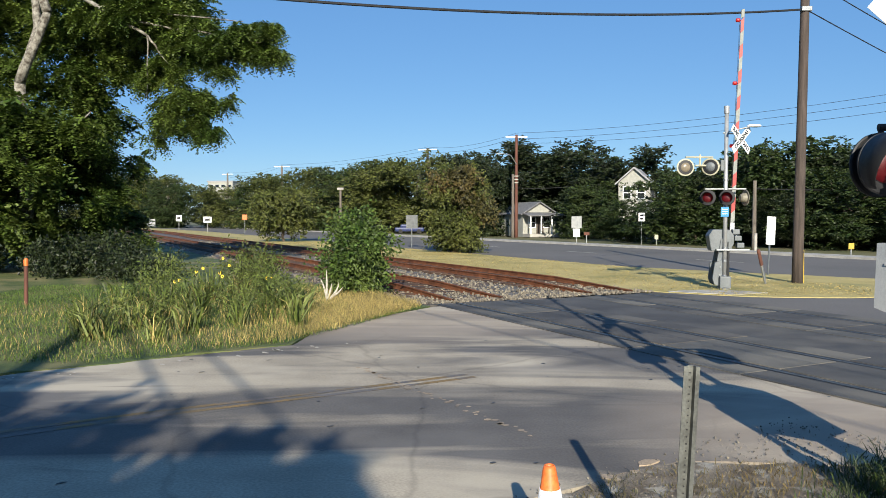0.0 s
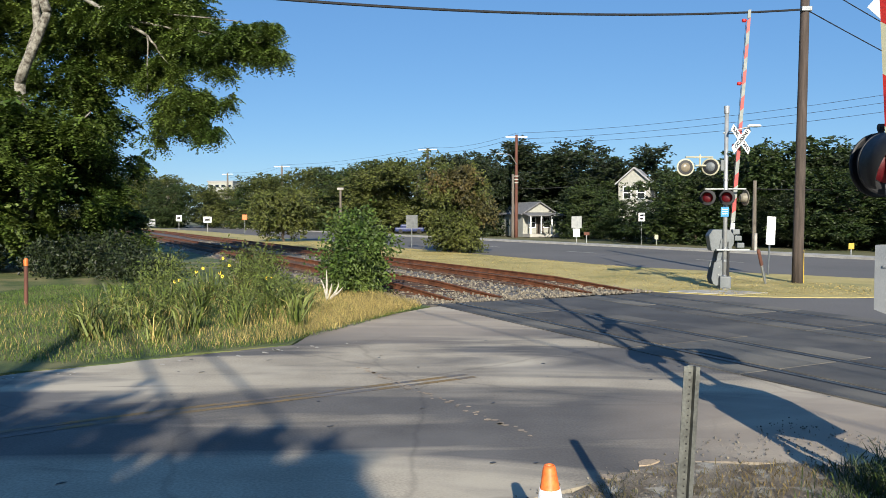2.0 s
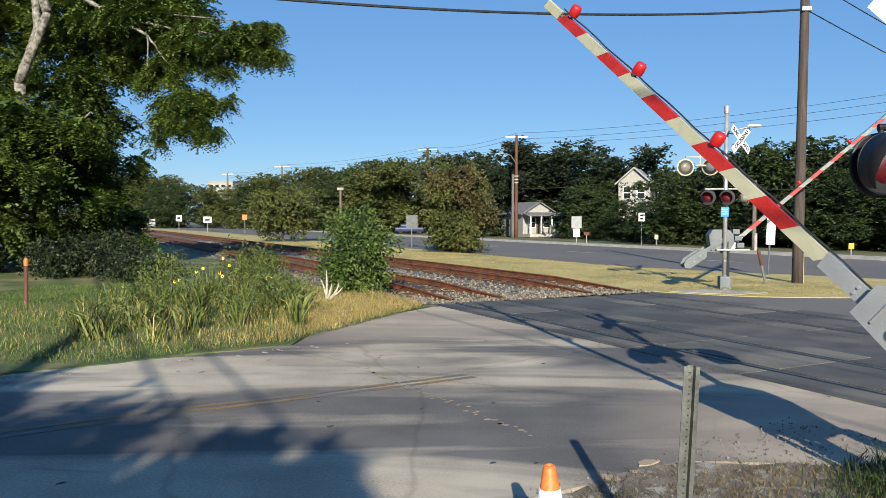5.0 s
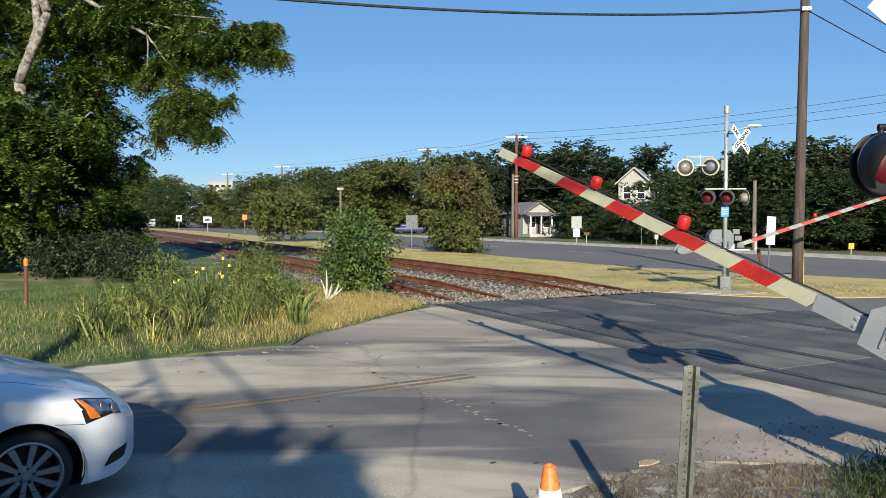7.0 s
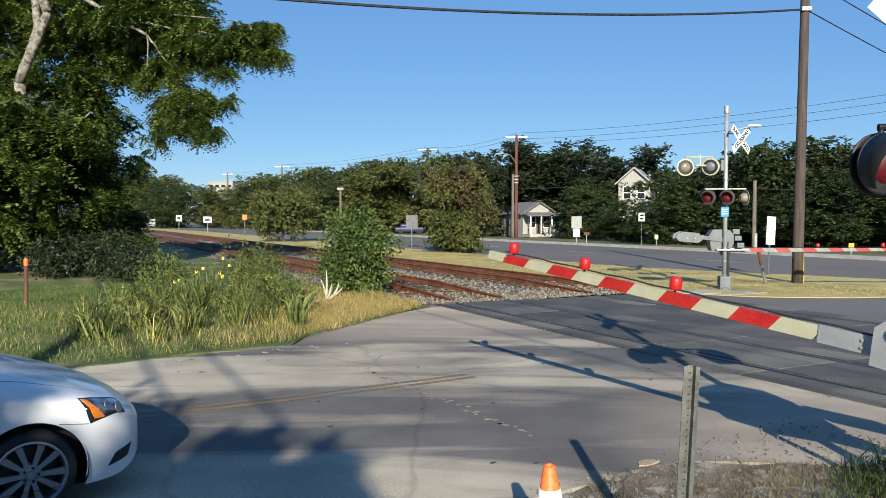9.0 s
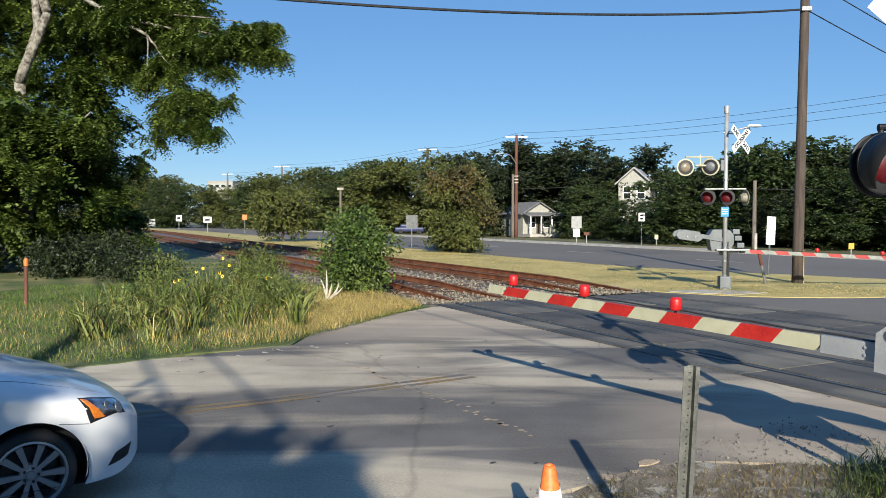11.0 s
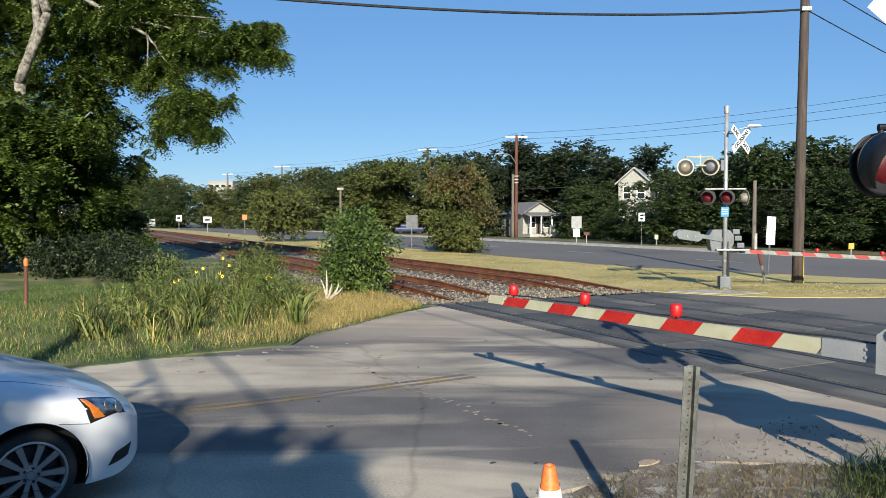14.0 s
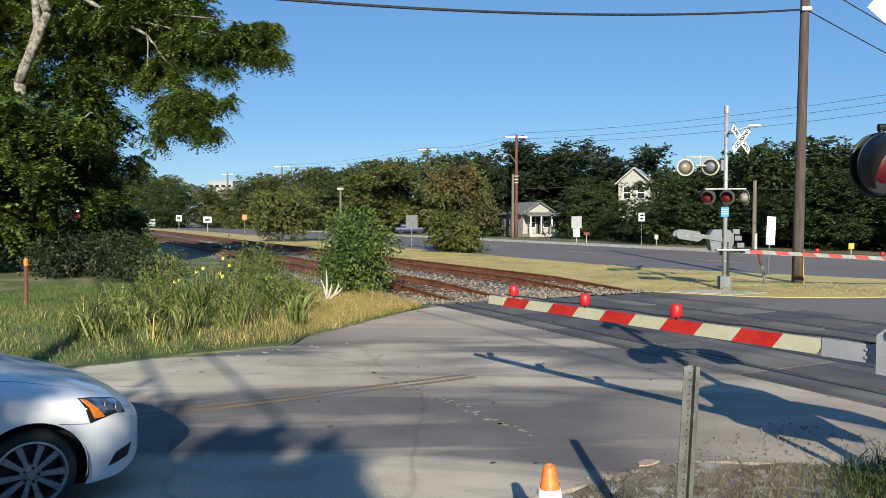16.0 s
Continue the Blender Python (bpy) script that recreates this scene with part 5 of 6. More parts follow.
def build_car():
    car = thing("car", Matrix.Translation((-3.519, 6.2485, 0)), "white four-door saloon stopping at the barrier", "car")
    xs = np.concatenate([np.linspace(0, 0.45, 16)[:-1] ** 2, np.linspace(0.2, 1.5, 66)[:-1], np.linspace(1.5, 3.0, 12)[:-1], np.linspace(3.0, 4.2, 60)[:-1], np.linspace(4.2, 4.6, 10)])
    ss = np.concatenate([np.linspace(0, 0.5, 34)[:-1], np.linspace(0.5, 1.0, 22)])
    bm = car_grid(xs, ss)
    # wheel openings
    R = 0.385
    for wx in (0.0, -2.70):
        c = Vector((wx, 0, 0.325))
        gone = []
        for v in bm.verts:
            if abs(v.co.y) > 0.5 and v.co.z < 0.75:
                d = Vector((v.co.x - c.x, 0, v.co.z - c.z))
                if d.length < R:
                    gone.append(v)
        bmesh.ops.delete(bm, geom=gone, context="VERTS")
        for v in {v for e in bm.edges if e.is_boundary for v in e.verts}:
            d = Vector((v.co.x - c.x, 0, v.co.z - c.z))
            if abs(v.co.y) > 0.5 and v.co.z > 0.22 and d.length < R + 0.07:
                d = d.normalized() * R
                v.co.x, v.co.z = c.x + d.x, c.z + d.z
    bmesh.ops.remove_doubles(bm, verts=bm.verts, dist=0.0005)
    # close the flat ends
    for end in (NOSE, NOSE - 4.6):
        es = [e for e in bm.edges if e.is_boundary and all(abs(v.co.x - end) < 1e-3 for v in e.verts)]
        if es:
            bmesh.ops.contextual_create(bm, geom=list({v for e in es for v in e.verts}))
    part("body", bm, M_CAR, car, "glossy white paint", smooth=True)
    # greenhouse
    bm = bmesh.new()
    prof = [(-0.28, 1.0, 0.74), (-0.75, 1.24, 0.66), (-1.15, 1.43, 0.58), (-1.6, 1.485, 0.56), (-2.3, 1.47, 0.56), (-2.75, 1.36, 0.60), (-3.25, 1.08, 0.70)]
    rows = []
    for x, z, w in prof:
        rows.append([bm.verts.new((x, y, h)) for y, h in ((-0.79, 0.97), (-w, max(0.99, z - 0.07)), (-w * 0.8, z), (0, z + 0.015), (w * 0.8, z), (w, max(0.99, z - 0.07)), (0.79, 0.97))])
    for a, b in zip(rows, rows[1:]):
        for k in range(6):
            bm.faces.new((a[k], a[k + 1], b[k + 1], b[k]))
    part("windows", bm, M_CARGLASS, car, "dark tinted glass", smooth=True)
    bm = bmesh.new()
    for x0, x1, w in ((-1.1, -2.72, 0.56),):
        box(bm, (x0 + x1) / 2, 0, 1.485, abs(x1 - x0), 2 * w - 0.06, 0.035, 0.015)
    for x, z, w in ((-0.3, 1.0, 0.74),):
        for sgn in (1, -1):
            rod(bm, (-0.33, sgn * 0.735, 1.03), (-1.18, sgn * 0.565, 1.45), 0.035, 0.03, 8)
            rod(bm, (-1.9, sgn * 0.77, 1.0), (-1.85, sgn * 0.575, 1.45), 0.035, 0.03, 8)
            rod(bm, (-3.2, sgn * 0.7, 1.06), (-2.65, sgn * 0.59, 1.42), 0.05, 0.04, 8)
    part("roof", bm, M_CAR, car, smooth=True)
    for sgn in (1, -1):
        bm = box(bmesh.new(), -0.72, sgn * 0.98, 1.03, 0.13, 0.2, 0.14, 0.03)
        part("wing_mirror", bm, M_CAR, car)
    # patches on the skin: sweep of (x, s) areas
    def patch(name, corners, material, out, label="", n=14):
        (a, b, c, d) = [Vector(p) for p in corners]
        for sgn in (1, -1):
            bm = bmesh.new()
            rows = []
            for i in range(n + 1):
                row = []
                for j in range(n + 1):
                    f, g = i / n, j / n
                    q = (a * (1 - f) + b * f) * (1 - g) + (d * (1 - f) + c * f) * g
                    edge = min(f, 1 - f, g, 1 - g)
                    p = car_point(q[0], q[1], out * min(1.0, edge * 6 + 0.25))
                    row.append(bm.verts.new((p.x, p.y * sgn, p.z)))
                rows.append(row)
            for p, q in zip(rows, rows[1:]):
                for k in range(n):
                    bm.faces.new((p[k], p[k + 1], q[k + 1], q[k]))
            part(name, bm, material, car, label, smooth=True)
    patch("headlight_surround", ((0.585, 0.63), (0.262, 0.765), (0.205, 0.54), (0.50, 0.40)), M_BLACK, 0.004, "black headlight surround")
    patch("headlight", ((0.565, 0.622), (0.275, 0.745), (0.222, 0.56), (0.44, 0.447)), M_HEADLAMP, 0.008, "clear headlight with bright reflectors")
    patch("turn_signal", ((0.57, 0.622), (0.525, 0.63), (0.385, 0.462), (0.47, 0.437)), M_AMBER, 0.011, "amber corner lens")
    for sgn in (1, -1):
        for x, q, r in ((0.27, 0.60, 0.048), (0.37, 0.60, 0.034)):
            p = car_point(x, q, 0.006)
            part("reflector_bowl", lathe(bmesh.new(), [(r, 0.0), (r * 1.05, 0.006), (r * 0.8, 0.010), (r * 0.4, 0.006), (0, 0.012)], 20, facing((p.x, p.y * sgn, p.z), (0.75, -0.6 * sgn, 0.28))), M_RIM, car, "bright round reflector", smooth=True)
    patch("fog_recess", ((0.365, 0.09), (0.30, 0.185), (0.145, 0.235), (0.18, 0.115)), M_BLACK, 0.004, "black lower intake")
    patch("grille", ((0.03, 0.48), (0.03, 0.62), (0.004, 0.62), (0.004, 0.48)), M_BLACK, 0.004, "dark grille")
    patch("panel_gap", ((0.72, 0.403), (0.51, 0.403), (0.51, 0.398), (0.72, 0.398)), M_GREY, 0.002, "seam of the bumper")
    patch("hood_seam", ((1.3, 0.70), (0.27, 0.80), (0.27, 0.804), (1.3, 0.708)), M_GREY, 0.001, "seam of the bonnet")
    # inner wells and floor
    bm = box(bmesh.new(), -1.38, 0, 0.42, 4.1, 1.1, 0.4, 0.04)
    part("underbody", bm, M_BLACK, car)
    for wx in (0.0, -2.70):
        for sgn in (1, -1):
            bm = bmesh.new()
            lathe(bm, [(0.395, -0.03), (0.395, 0.30), (0.0, 0.30)], 32, Matrix.Translation((wx, sgn * 0.83, 0.325)) @ pose(0, 0, 0, 90 * sgn))
            for v in bm.verts:
                v.co.z = max(v.co.z, 0.2)
            part("wheel_well", bm, M_BLACK, car)
    wheels = []
    for wx in (0.0, -2.70):
        for sgn in (-1, 1):
            w = new("wheel")
            w.parent = car
            w.matrix_basis = Matrix.Translation((wx, sgn * 0.755, 0.32))
            turn = pose(0, 0, 0, 90 if sgn < 0 else -90)
            part("tyre", lathe(bmesh.new(), [(0.24, -0.09), (0.252, -0.105), (0.285, -0.108), (0.31, -0.09), (0.32, -0.05), (0.32, 0.05), (0.31, 0.09), (0.285, 0.108), (0.252, 0.105), (0.24, 0.09), (0.232, 0), (0.24, -0.09)], 48, turn), M_TYRE, w, "black rubber tyre", smooth=True)
            bm = lathe(bmesh.new(), [(0.244, 0.098), (0.251, 0.105), (0.236, 0.108), (0.226, 0.095), (0.218, 0.02), (0.222, -0.08), (0.24, -0.09)], 48, turn)
            lathe(bm, [(0, 0.095), (0.03, 0.094), (0.034, 0.085), (0.075, 0.078), (0.08, 0.03), (0, 0.02)], 24, turn)
            for k in range(10):
                a = k * math.tau / 10 + (0.03 if k % 2 else -0.03)
                d, q = Vector((math.cos(a), math.sin(a), 0)), Vector((-math.sin(a), math.cos(a), 0))
                vs = [turn @ (d * r + q * s + Vector((0, 0, z))) for z in (0.05, 0.092) for r, s in ((0.05, -0.014), (0.23, -0.026), (0.23, 0.026), (0.05, 0.014))]
                vs = [bm.verts.new(v) for v in vs]
                for f in ((0, 1, 2, 3), (7, 6, 5, 4), (0, 4, 5, 1), (1, 5, 6, 2), (2, 6, 7, 3), (3, 7, 4, 0)):
                    bm.faces.new([vs[i] for i in f])
            part("rim", bm, M_RIM, w, "ten-spoke silver alloy rim")
            part("brake_disc", lathe(bmesh.new(), [(0, 0.0), (0.19, 0.0), (0.19, -0.02), (0, -0.02)], 32, turn), M_BLACK, w)
            bm = bmesh.new()
            for k in range(5):
                a = k * math.tau / 5
                lathe(bm, [(0, 0.096), (0.011, 0.094), (0.012, 0.075), (0, 0.075)], 8, turn @ Matrix.Translation((0.052 * math.cos(a), 0.052 * math.sin(a), 0)))
            part("wheel_nut", bm, M_BLACK, w, "dark wheel nuts")
            wheels.append(w)
    return car, wheels


CAR, WHEELS = build_car()


# ---- poles and wires ----
def pole(x, y, h, r, material, label, lean=(0, 0), group=""):
    ob = thing("utility_pole", Matrix.Translation((x, y, 0)), label, "utility pole", group)
    bm = bmesh.new()
    tube(bm, [Vector((lean[0] * k / 6, lean[1] * k / 6, -0.3 + (h + 0.3) * k / 6)) for k in range(7)], [r * (1.12 - 0.3 * k / 6) for k in range(7)], 14)
    part("pole", bm, material, ob, smooth=True)
    return ob


def crossarm(ob, z, span, material=M_CONC, ang=26.0, off=(0, 0)):
    bm = box(bmesh.new(), 0, 0, 0, span, 0.14, 0.16, 0.01)
    bmesh.ops.transform(bm, matrix=Matrix.Translation((off[0], off[1], z)) @ pose(0, 0, 0, 0, 0, ang), verts=bm.verts)
    part("crossarm", bm, M_SIGN_WHITE, ob, "pale weathered crossarm")


def wire(a, b, sag, r, label="thin black overhead power cable", group="overhead cables"):
    a, b = Vector(a), Vector(b)
    bm = bmesh.new()
    n = 28
    tube(bm, [a.lerp(b, k / n) - Vector((0, 0, 4 * sag * (k / n) * (1 - k / n))) for k in range(n + 1)], [r] * (n + 1), 6)
    tagged(part("overhead_cable", bm, M_CABLE), label, "cable", group)


p1 = pole(12.1, 26.16, 11.5, 0.165, M_POLE, "tall dark brown wooden utility pole on the grass island", (0.12, 0))
bm = bmesh.new()
tube(bm, [Vector((0.175, -0.06, z)) for z in (0.0, 0.6, 1.15)], [0.025, 0.025, 0.022], 10)
part("pole_guard", bm, M_YELLOW, p1, "yellow plastic guard strip")
part("cable_clamp", box(bmesh.new(), 0.1, -0.12, 9.25, 0.34, 0.14, 0.16, 0.02), M_GALV, p1)
wire((12.2, 26.1, 9.25), (-12, 14, 7.15), 0.6, 0.035, "thick black cable from the brown pole")
wire((12.2, 26.1, 9.25), (40, 52, 8.5), 0.2, 0.022)
wire((12.2, 26.1, 10.3), (40, 52, 10.4), 0.35, 0.022)
# lines along the railway, seen by their shadows
for u, z, r in ((-7.2, 8.2, 0.036), (-6.2, 8.2, 0.03), (-0.1, 7.6, 0.02), (0.5, 8.0, 0.022), (1.6, 8.4, 0.018)):
    wire(uv(u, -70, z), uv(u, 16 if u > -3 else 50, z), 0.1, r, "overhead cable along the railway")

AV = [(40, 58, 12.4), (8.9, 93.4, 12.4), (-2.7, 135, 14.6), (-35.6, 170, 14.0), (-56, 200, 14.1)]
mats = [M_POLE, M_POLE_RED, M_POLE, M_POLE_GREY, M_POLE_GREY]
for k, (x, y, h) in enumerate(AV):
    ob = pole(x, y, h, 0.2 if k < 2 else 0.26, mats[k], "reddish-brown power pole beyond the avenue" if k == 1 else "power pole with a crossarm beyond the avenue", group="power poles")
    crossarm(ob, h - 0.25, 3.4 if k != 1 else 2.6, ang=0 if k in (1, 3) else -20)
    if k == 2:
        part("transformer", lathe(bmesh.new(), [(0, 0), (0.42, 0), (0.45, 0.1), (0.45, 1.3), (0.3, 1.42), (0, 1.45)], 16, Matrix.Translation((0.65, -0.3, h - 3.4))), M_SILVER, ob, "pale grey transformer can")
    if k == 1:
        bm = bmesh.new()
        tube(bm, [Vector((0, -0.2, 9.6 - 0.8)), Vector((-0.7, -0.4, 9.9)), Vector((-1.5, -0.6, 10.05)), Vector((-2.0, -0.7, 10.05))], [0.05] * 4, 8)
        box(bm, -2.2, -0.72, 10.05, 0.6, 0.22, 0.12, 0.03)
        part("street_lamp_arm", bm, M_GALV, ob, "curved street lamp arm")
        for z in (6.6, 7.0, 7.4):
            part("cable_bracket", box(bmesh.new(), -0.02, -0.24, z, 0.5, 0.1, 0.12, 0.02), M_CONC, ob)
for a, b in zip(AV, AV[1:]):
    for o, dz in ((-1.0, -0.5), (0.0, 0.2), (1.0, -1.1)):
        wire((a[0] + o * 0.7, a[1] - o * 0.4, a[2] + dz), (b[0] + o * 0.7, b[1] - o * 0.4, b[2] + dz), 0.7, 0.016, "thin power line along the avenue", "power lines")
pole(8.45, 93.0, 7.6, 0.17, M_POLE_GREY, "short grey wooden pole beyond the avenue")
g2 = pole(-11.2, 84.0, 5.6, 0.14, M_POLE_GREY, "grey wooden pole with a lamp box")
part("lamp_box", box(bmesh.new(), 0, 0, 5.5, 0.7, 0.3, 0.25, 0.03), M_CONC, g2)
pole(22.7, 56.0, 5.0, 0.15, M_POLE_GREY, "grey wooden pole beyond the avenue")
wire((22.7, 56, 4.4), (60, 66, 5.2), 0.3, 0.03)
wire((8.45, 93, 6.0), (16, 92, 6.2), 0.2, 0.03)


# ---- signs and posts ----
def sign(x, y, h, w, hh, turn, face, label, group="", post=M_GALV, extra=None, lean=0):
    ob = thing("road_sign", pose(x, y, 0, 0, lean, turn), label, "road sign", group)
    part("post", box(bmesh.new(), 0, 0.03, h / 2 - 0.1, 0.06, 0.04, h + 0.2, 0.005), post, ob)
    part("sign_plate", box(bmesh.new(), 0, -0.005, h - hh / 2, w, 0.014, hh, 0.004), face, ob)
    if extra:
        part("lower_plate", box(bmesh.new(), 0, -0.005, h - hh - 0.42, w * 0.65, 0.014, 0.75, 0.004), M_SIGN_WHITE, ob)
    return ob


def bars(ob, h, hh, w, n):
    for k in range(n):
        part("writing_bar", box(bmesh.new(), 0, -0.016, h - hh * (k + 0.8) / (n + 0.6), w * 0.6, 0.006, hh * 0.4 / n), M_BLACK, ob, "dark bar of writing")


sign(12.37, 71.1, 2.45, 0.95, 1.1, 0, M_SIGN_BACK, "grey back of a road sign on the kerb", extra=True)
s2 = sign(17.56, 67.9, 2.75, 0.55, 0.75, 5, M_SIGN_WHITE, "white speed limit style sign beyond the avenue")
bars(s2, 2.75, 0.75, 0.5, 2)
sign(-2.35, 58.0, 2.5, 0.9, 1.0, 20, M_SIGN_BACK, "grey back of a sign behind the round tree")
for x, y, h, w, hh in ((-48.5, 141, 2.9, 1.0, 1.1), (-40.5, 132, 2.6, 1.35, 1.0)):
    bars(sign(x, y, h, w, hh, 10, M_SIGN_WHITE, "small white sign along the avenue", "distant white signs"), h, hh, w, 1)
sign(-31.5, 122, 2.9, 0.75, 0.8, 10, M_ORANGE, "small orange sign along the avenue")
sign(-52.5, 138, 2.2, 1.5, 1.3, 10, M_SIGN_BACK, "grey cabinet-like sign near the avenue")
sign(12.75, 30.0, 2.3, 0.46, 1.1, 24, M_SIGN_WHITE, "white sign plate seen at a slant on the island", lean=3)
sign(13.2, 70.5, 1.0, 0.5, 0.28, 0, M_POLE_RED, "low brown marker at the kerb")
sign(18.5, 66.5, 0.85, 0.32, 0.4, 0, M_CREAM, "low pale marker beyond the avenue")
sign(24.6, 46.2, 0.75, 0.32, 0.36, -5, M_YELLOW, "small yellow marker beyond the avenue")
lp = part("leaning_post", rod(bmesh.new(), (0, 0, -0.1), (-0.32, -0.1, 1.12), 0.045, 0.05, 10), M_GALV)
lp.location = (10.93, 25.9, 0.04)
tagged(lp, "pale leaning post with a rusty top on the island", "post")
rt = part("rust_band", rod(bmesh.new(), (-0.18, -0.06, 0.6), (-0.325, -0.1, 1.14), 0.055, 0.058, 10), M_POLE_RED, lp, "rust-brown upper half")
for x, y, r0, h in ((20.6, 55, 0.09, 1.3), (22.0, 54, 0.12, 1.2)):
    tagged(part("marker_post", rod(bmesh.new(), (x, y, -0.05), (x, y, h), r0, r0 * 0.9, 10), M_CONC), "pale marker post under the trees", "post", group="marker posts")

# red marker post on the verge
mk = thing("marker_post", Matrix.Translation((-10.47, 19.2, 0)), "weathered orange-brown marker post on the verge", "post")
part("post", rod(bmesh.new(), (0, 0, -0.1), (0.02, 0, 1.1), 0.05, 0.048, 12), M_POLE_RED, mk)
part("cap", lathe(bmesh.new(), [(0.054, -0.02), (0.056, 0.12), (0.04, 0.16), (0, 0.17)], 12, Matrix.Translation((0.02, 0, 1.05))), M_ORANGE, mk, "orange cap")


def channel_post():
    """Perforated U-channel post without its sign."""
    ob = thing("sign_post", pose(1.31, 4.20, -0.02, 0, 2.6, 0), "bare galvanised channel post with rows of holes", "post")
    bm = bmesh.new()
    prof = [(-0.045, 0.0), (-0.022, 0.0), (-0.016, 0.03), (0.016, 0.03), (0.022, 0.0), (0.045, 0.0), (0.045, 0.006), (0.026, 0.006), (0.02, 0.036), (-0.02, 0.036), (-0.026, 0.006), (-0.045, 0.006)]
    lo = [bm.verts.new((x, y, -0.1)) for x, y in prof]
    hi = [bm.verts.new((x, y, 1.41)) for x, y in prof]
    bm.faces.new(hi)
    for k in range(12):
        j = (k + 1) % 12
        bm.faces.new((lo[k], lo[j], hi[j], hi[k]))
    part("channel", bm, M_POST, ob)
    for k in range(34):
        o = part("bolt_hole", rod(bmesh.new(), (0, 0.026, 1.37 - k * 0.04), (0, 0.0305, 1.37 - k * 0.04), 0.0045, seg=8), M_BLACK, ob) if k == 0 else new("bolt_hole", first)
        if k == 0:
            first = o.data
        else:
            o.parent = ob
            o.location = (0, 0, -k * 0.04)


channel_post()


def cone():
    ob = thing("traffic_cone", pose(0.665, 4.58, 0.01, 1, -2, 0), "orange traffic cone with a white reflective collar", "traffic cone")
    part("cone_body", lathe(bmesh.new(), [(0.145, 0.03), (0.04, 0.69), (0.032, 0.71), (0.024, 0.71), (0.022, 0.69), (0.13, 0.03)], 32), M_ORANGE, ob, smooth=True)
    part("collar", lathe(bmesh.new(), [(0.103, 0.30), (0.0605, 0.57), (0.0635, 0.57), (0.106, 0.30)], 32), M_CONE_WHITE, ob, "white reflective collar", smooth=True)
    part("base", box(bmesh.new(), 0, 0, 0.018, 0.36, 0.36, 0.036, 0.012), M_ORANGE, ob)


cone()


# ---- houses ----
def gable_house(x, y, turn, w, d, wall, rise, label, porch=False, base=0.0, roof=M_ROOF):
    ob = thing("house", pose(x, y, 0, 0, 0, turn), label, "house", "houses beyond the avenue")
    bm = bmesh.new()
    pts = [(-w / 2, base), (w / 2, base), (w / 2, wall), (0, wall + rise), (-w / 2, wall)]
    a = [bm.verts.new((p, 0, z)) for p, z in pts]
    b = [bm.verts.new((p, d, z)) for p, z in pts]
    bm.faces.new(a)
    bm.faces.new(b[::-1])
    for i in range(5):
        j = (i + 1) % 5
        bm.faces.new((a[j], a[i], b[i], b[j]))
    part("wall", bm, M_SIDING, ob, "white boarded walls")
    for s in (-1, 1):
        sl = math.atan2(rise, w / 2)
        ln = math.hypot(rise, w / 2) + 0.5
        bm = box(bmesh.new(), 0, 0, 0, ln, d + 0.8, 0.14, 0.01)
        m = Matrix.Translation((s * (w / 4 + 0.18), d / 2, wall + rise / 2 - 0.02)) @ pose(0, 0, 0, 0, s * math.degrees(sl), 0)
        bmesh.ops.transform(bm, matrix=m, verts=bm.verts)
        part("roof", bm, roof, ob)
    for wx, wz in ((-w * 0.22, wall - 1.1), (w * 0.22, wall - 1.1)):
        win = part("window", box(bmesh.new(), wx, -0.02, wz, 0.95, 0.08, 1.4, 0.01), M_SIGN_WHITE, ob)
        for k in (-0.33, 0.33):
            part("pane", box(bmesh.new(), wx, -0.045, wz + k, 0.75, 0.05, 0.58), M_CARGLASS, win)
    for k in range(int((wall - base) / 0.25)):
        part("siding_board", box(bmesh.new(), 0, -0.012, base + 0.14 + k * 0.25, w * 0.99, 0.03, 0.02), M_SIDING, ob)
    if porch:
        bm = box(bmesh.new(), 0, -1.1, wall - 0.1, w + 0.5, 2.4, 0.12, 0.01, pose(0, 0, 0, 9))
        part("porch_roof", bm, roof, ob)
        part("porch_floor", box(bmesh.new(), 0, -1.1, 0.2, w, 2.2, 0.4, 0.02), M_CONC, ob)
        for k in range(4):
            part("porch_post", box(bmesh.new(), -w / 2 + 0.1 + k * (w - 0.2) / 3, -2.1, wall / 2, 0.14, 0.14, wall - 0.4, 0.01), M_SIGN_WHITE, ob)
        part("door", box(bmesh.new(), 0.1, -0.03, 1.4, 0.95, 0.06, 2.05, 0.01), M_POLE, ob)


gable_house(11.9, 95.0, 18, 4.4, 7.0, 2.9, 1.3, "small white house with a porch beyond the avenue", porch=True)
gable_house(21.0, 84.5, -22, 3.4, 5.0, 6.2, 1.5, "tall white gabled house among trees", roof=M_ROOF_METAL)
for x, y, w, h in ((-133, 470, 16, 24.5), (-190, 480, 8, 23.5), (-168, 470, 8, 24.5)):
    b = thing("distant_building", pose(x, y, 0, 0, 0, -10), "pale flat-roofed building on the skyline", "building", "distant buildings")
    part("wall", box(bmesh.new(), 0, 0, h / 2, w, 14, h, 0.1), M_SIDING, b)
    part("roof", box(bmesh.new(), 0, 0, h + 0.4, w + 0.8, 14.8, 0.8, 0.1), M_ROOF_METAL, b)
    for k in range(4):
        part("window", box(bmesh.new(), -w * 0.36 + k * w * 0.24, -7.02, h - 2.5, w * 0.14, 0.1, 1.6), M_CARGLASS, b)
pk = thing("parked_car", pose(-5.2, 118, 0, 0, 0, 8), "dark blue car parked under the trees", "car")
bm = box(bmesh.new(), 0, 0, 0.6, 4.5, 1.75, 0.65, 0.2)
box(bm, -0.2, 0, 1.12, 2.4, 1.5, 0.55, 0.22)
part("body", bm, surface("navy_paint", (0.01, 0.02, 0.08), (0.02, 0.03, 0.11), rough=0.3, bump=0, coat=1.0), pk)
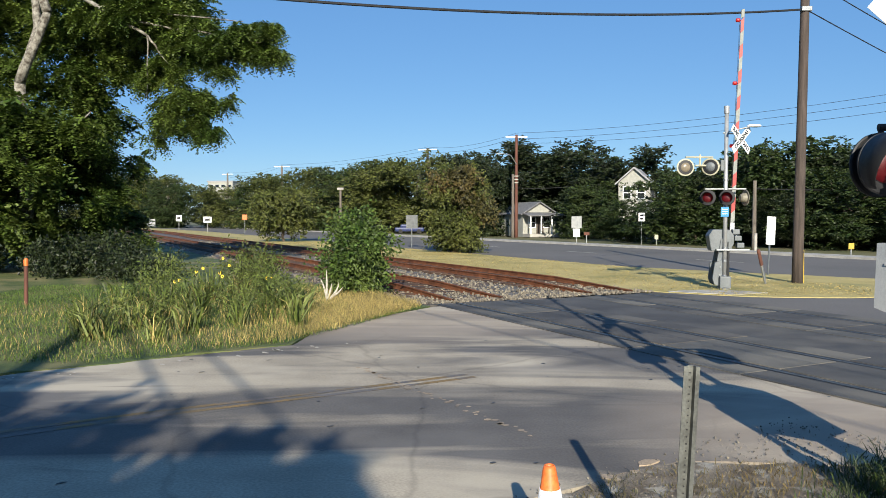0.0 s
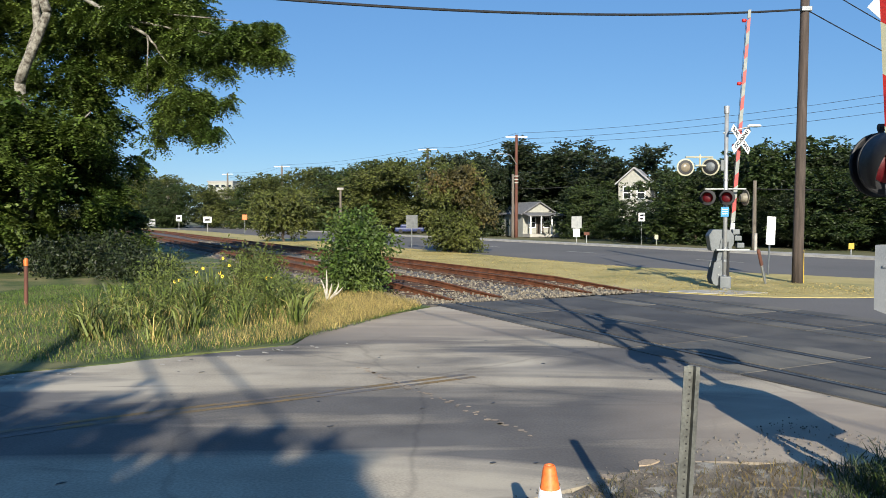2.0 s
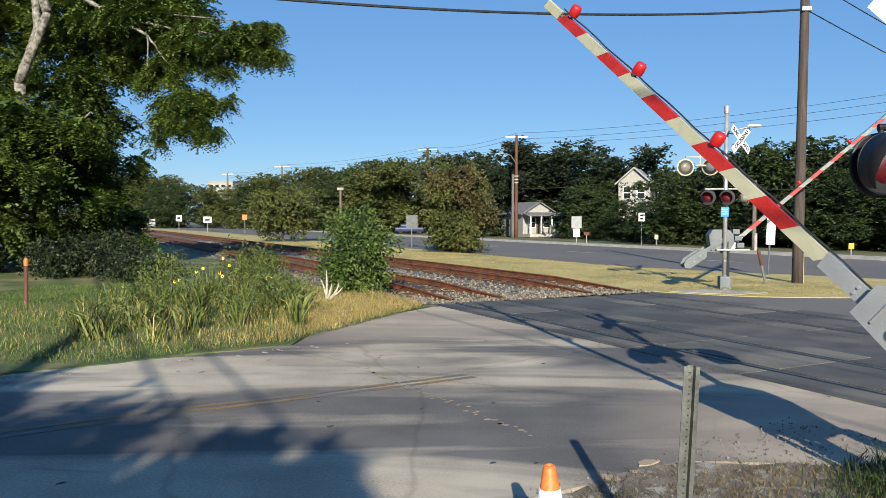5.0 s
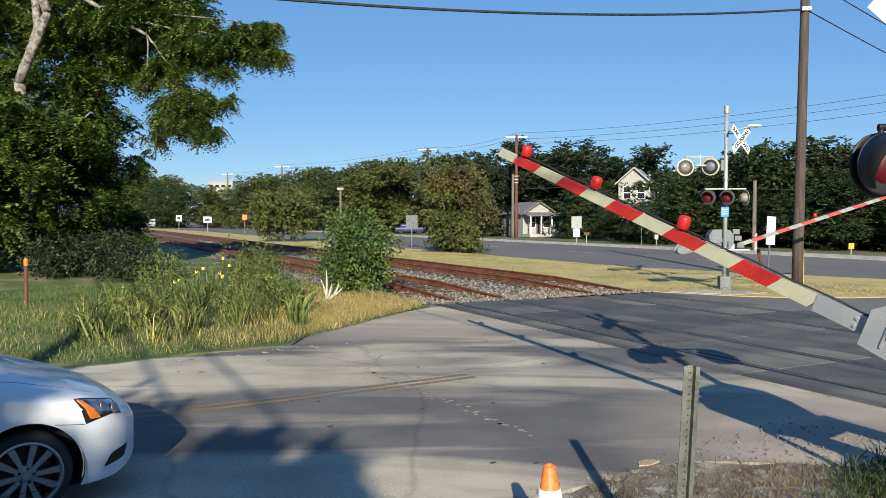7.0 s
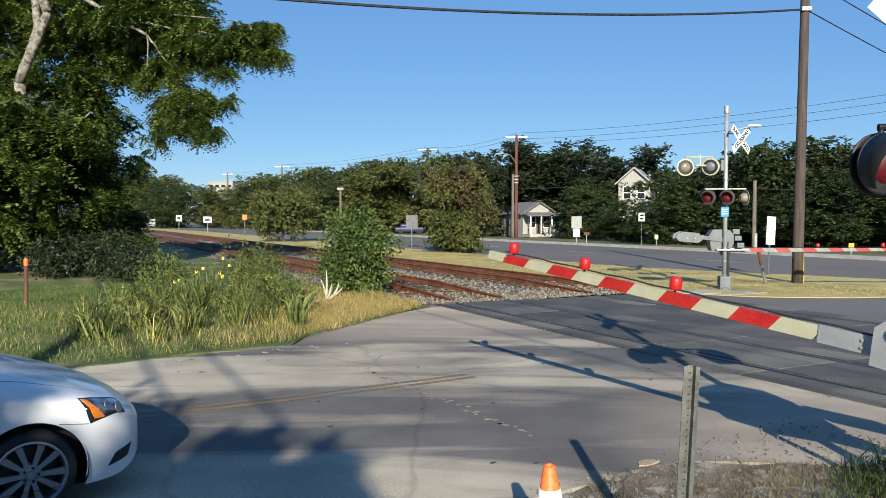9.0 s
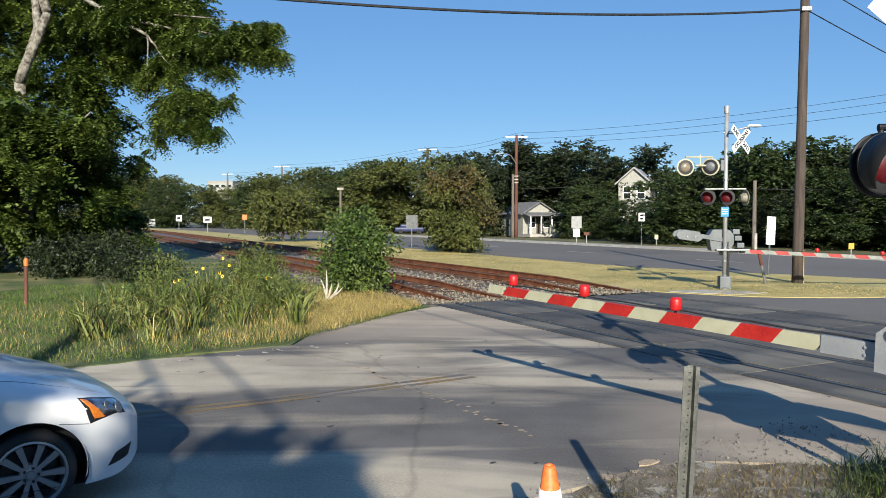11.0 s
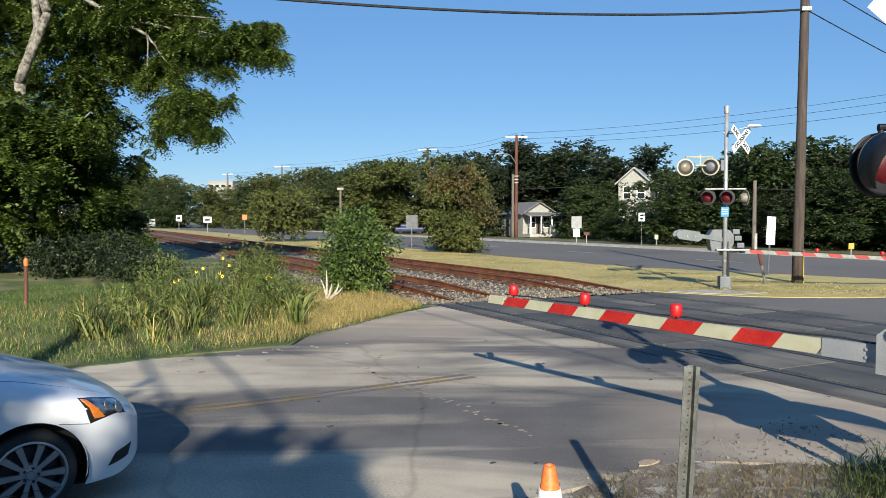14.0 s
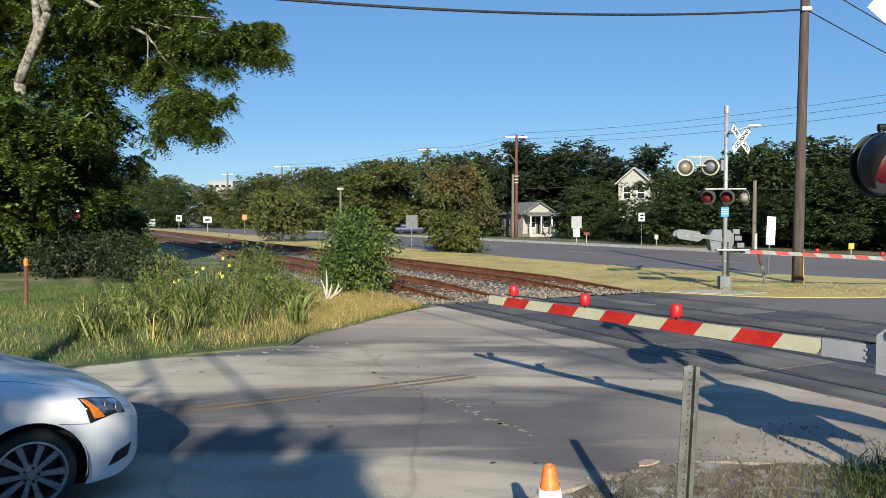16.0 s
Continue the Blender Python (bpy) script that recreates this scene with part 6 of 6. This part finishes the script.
for x in (-1.4, 1.4):
    for y in (-0.8, 0.8):
        part("wheel", rod(bmesh.new(), (x, y - 0.1, 0.32), (x, y + 0.1, 0.32), 0.32, seg=20), M_TYRE, pk)


# ---- train ----
def build_train():
    ob = thing("locomotive", Matrix(), "red diesel locomotive with lit headlights coming down the track", "locomotive")
    part("frame", box(bmesh.new(), -9, 0, 1.15, 18.5, 2.9, 0.5, 0.05), M_BLACK, ob)
    part("long_hood", box(bmesh.new(), -10.8, 0, 2.75, 13.0, 2.0, 2.7, 0.12), M_TRAIN, ob)
    part("cab", box(bmesh.new(), -2.9, 0, 2.9, 2.6, 3.0, 3.0, 0.18), M_TRAIN, ob)
    part("nose", box(bmesh.new(), -0.85, 0, 2.3, 1.7, 2.4, 1.8, 0.2), M_TRAIN, ob)
    for y in (-0.7, 0.7):
        part("windscreen", box(bmesh.new(), -1.58, y, 3.75, 0.06, 1.0, 0.65, 0.02), M_CARGLASS, ob)
    for y in (-0.2, 0.2):
        part("headlight", lathe(bmesh.new(), [(0, 0.08), (0.13, 0.04), (0.15, 0)], 14, Matrix.Translation((-1.58, y, 4.25)) @ pose(0, 0, 0, 0, 90, 0)), M_TRAIN_LAMP, ob, "lit white headlight")
    for y in (-0.95, 0.95):
        part("ditch_light", lathe(bmesh.new(), [(0, 0.08), (0.1, 0.04), (0.12, 0)], 14, Matrix.Translation((0.02, y, 1.55)) @ pose(0, 0, 0, 0, 90, 0)), M_TRAIN_LAMP, ob, "lit ditch light")
    part("plough", box(bmesh.new(), 0.1, 0, 0.6, 0.3, 2.7, 0.7, 0.05), M_BLACK, ob)
    for x in (-3.4, -5.4, -12.8, -14.8):
        for y in (-0.76, 0.76):
            part("wheel", rod(bmesh.new(), (x, y - 0.06, 0.52), (x, y + 0.06, 0.52), 0.5, seg=20), M_RUST, ob)
    return ob


TRAIN = build_train()


# ---- what moves ----
def motions():
    near = [(0, 88), (1.8, 88), (2.2, 82.5), (2.5, 75.2), (3.0, 66.7), (3.5, 60), (4.2, 50.7), (5.2, 38.2), (6.3, 26.9), (7.0, 20.6), (7.5, 16.4), (8.0, 12.8),
            (9.0, 6.5), (10.0, 3.0), (11.3, 1.7), (12.5, 1.2), (14.0, 0.4), (16.0, 0.3)]
    walk(NEAR_ARM, [(t, pose(0, 0, 1.54, 0, -a, 0)) for t, a in near])
    far = [(0, 88), (1.8, 88), (2.2, 83), (2.5, 77.5), (3.0, 69), (3.5, 61), (4.2, 51), (5.2, 38.5), (6.3, 27), (7.0, 18.7), (7.5, 13.5), (8.0, 8.8),
           (8.5, 4.2), (9.0, 0.4), (9.6, -1.8), (11.3, -2.6), (16.0, -2.8)]
    walk(FAR_ARM, [(t, pose(0, 0, 1.55, 0, -a, 0)) for t, a in far])
    # the car rolls to a stop
    last = [(6.3, -1.27), (6.4, -0.95), (6.5, -0.67), (6.6, -0.44), (6.7, -0.275), (6.8, -0.16), (6.9, -0.075), (7.0, -0.03), (7.1, -0.006), (7.2, 0.0), (16.0, 0.0)]
    early = []
    for k in range(94):
        t = k / 15.0
        s = 6.3 - t
        early.append((t, -1.27 - 3.3 * s - 0.22 * s * s))
    rows = early + last
    walk(CAR, [(t, pose(-3.519 + 0.811 * d, 6.2485 + 0.585 * d, 0, 0, 0, 35.8)) for t, d in rows])
    for w in WHEELS:
        p = w.location.copy()
        walk(w, [(t, pose(p.x, p.y, p.z, 0, math.degrees(d / 0.32), 0)) for t, d in rows])
    # the train comes down the bend
    rows = []
    for k in range(17):
        v = 264 - 13.0 * (k - 14.7)
        a, b = uv(14.5, v), uv(14.5, v - 4)
        rows.append((float(k), pose(a.x, a.y, 0.215, 0, 0, math.degrees(math.atan2(b.y - a.y, b.x - a.x)))))
    walk(TRAIN, rows)


motions()
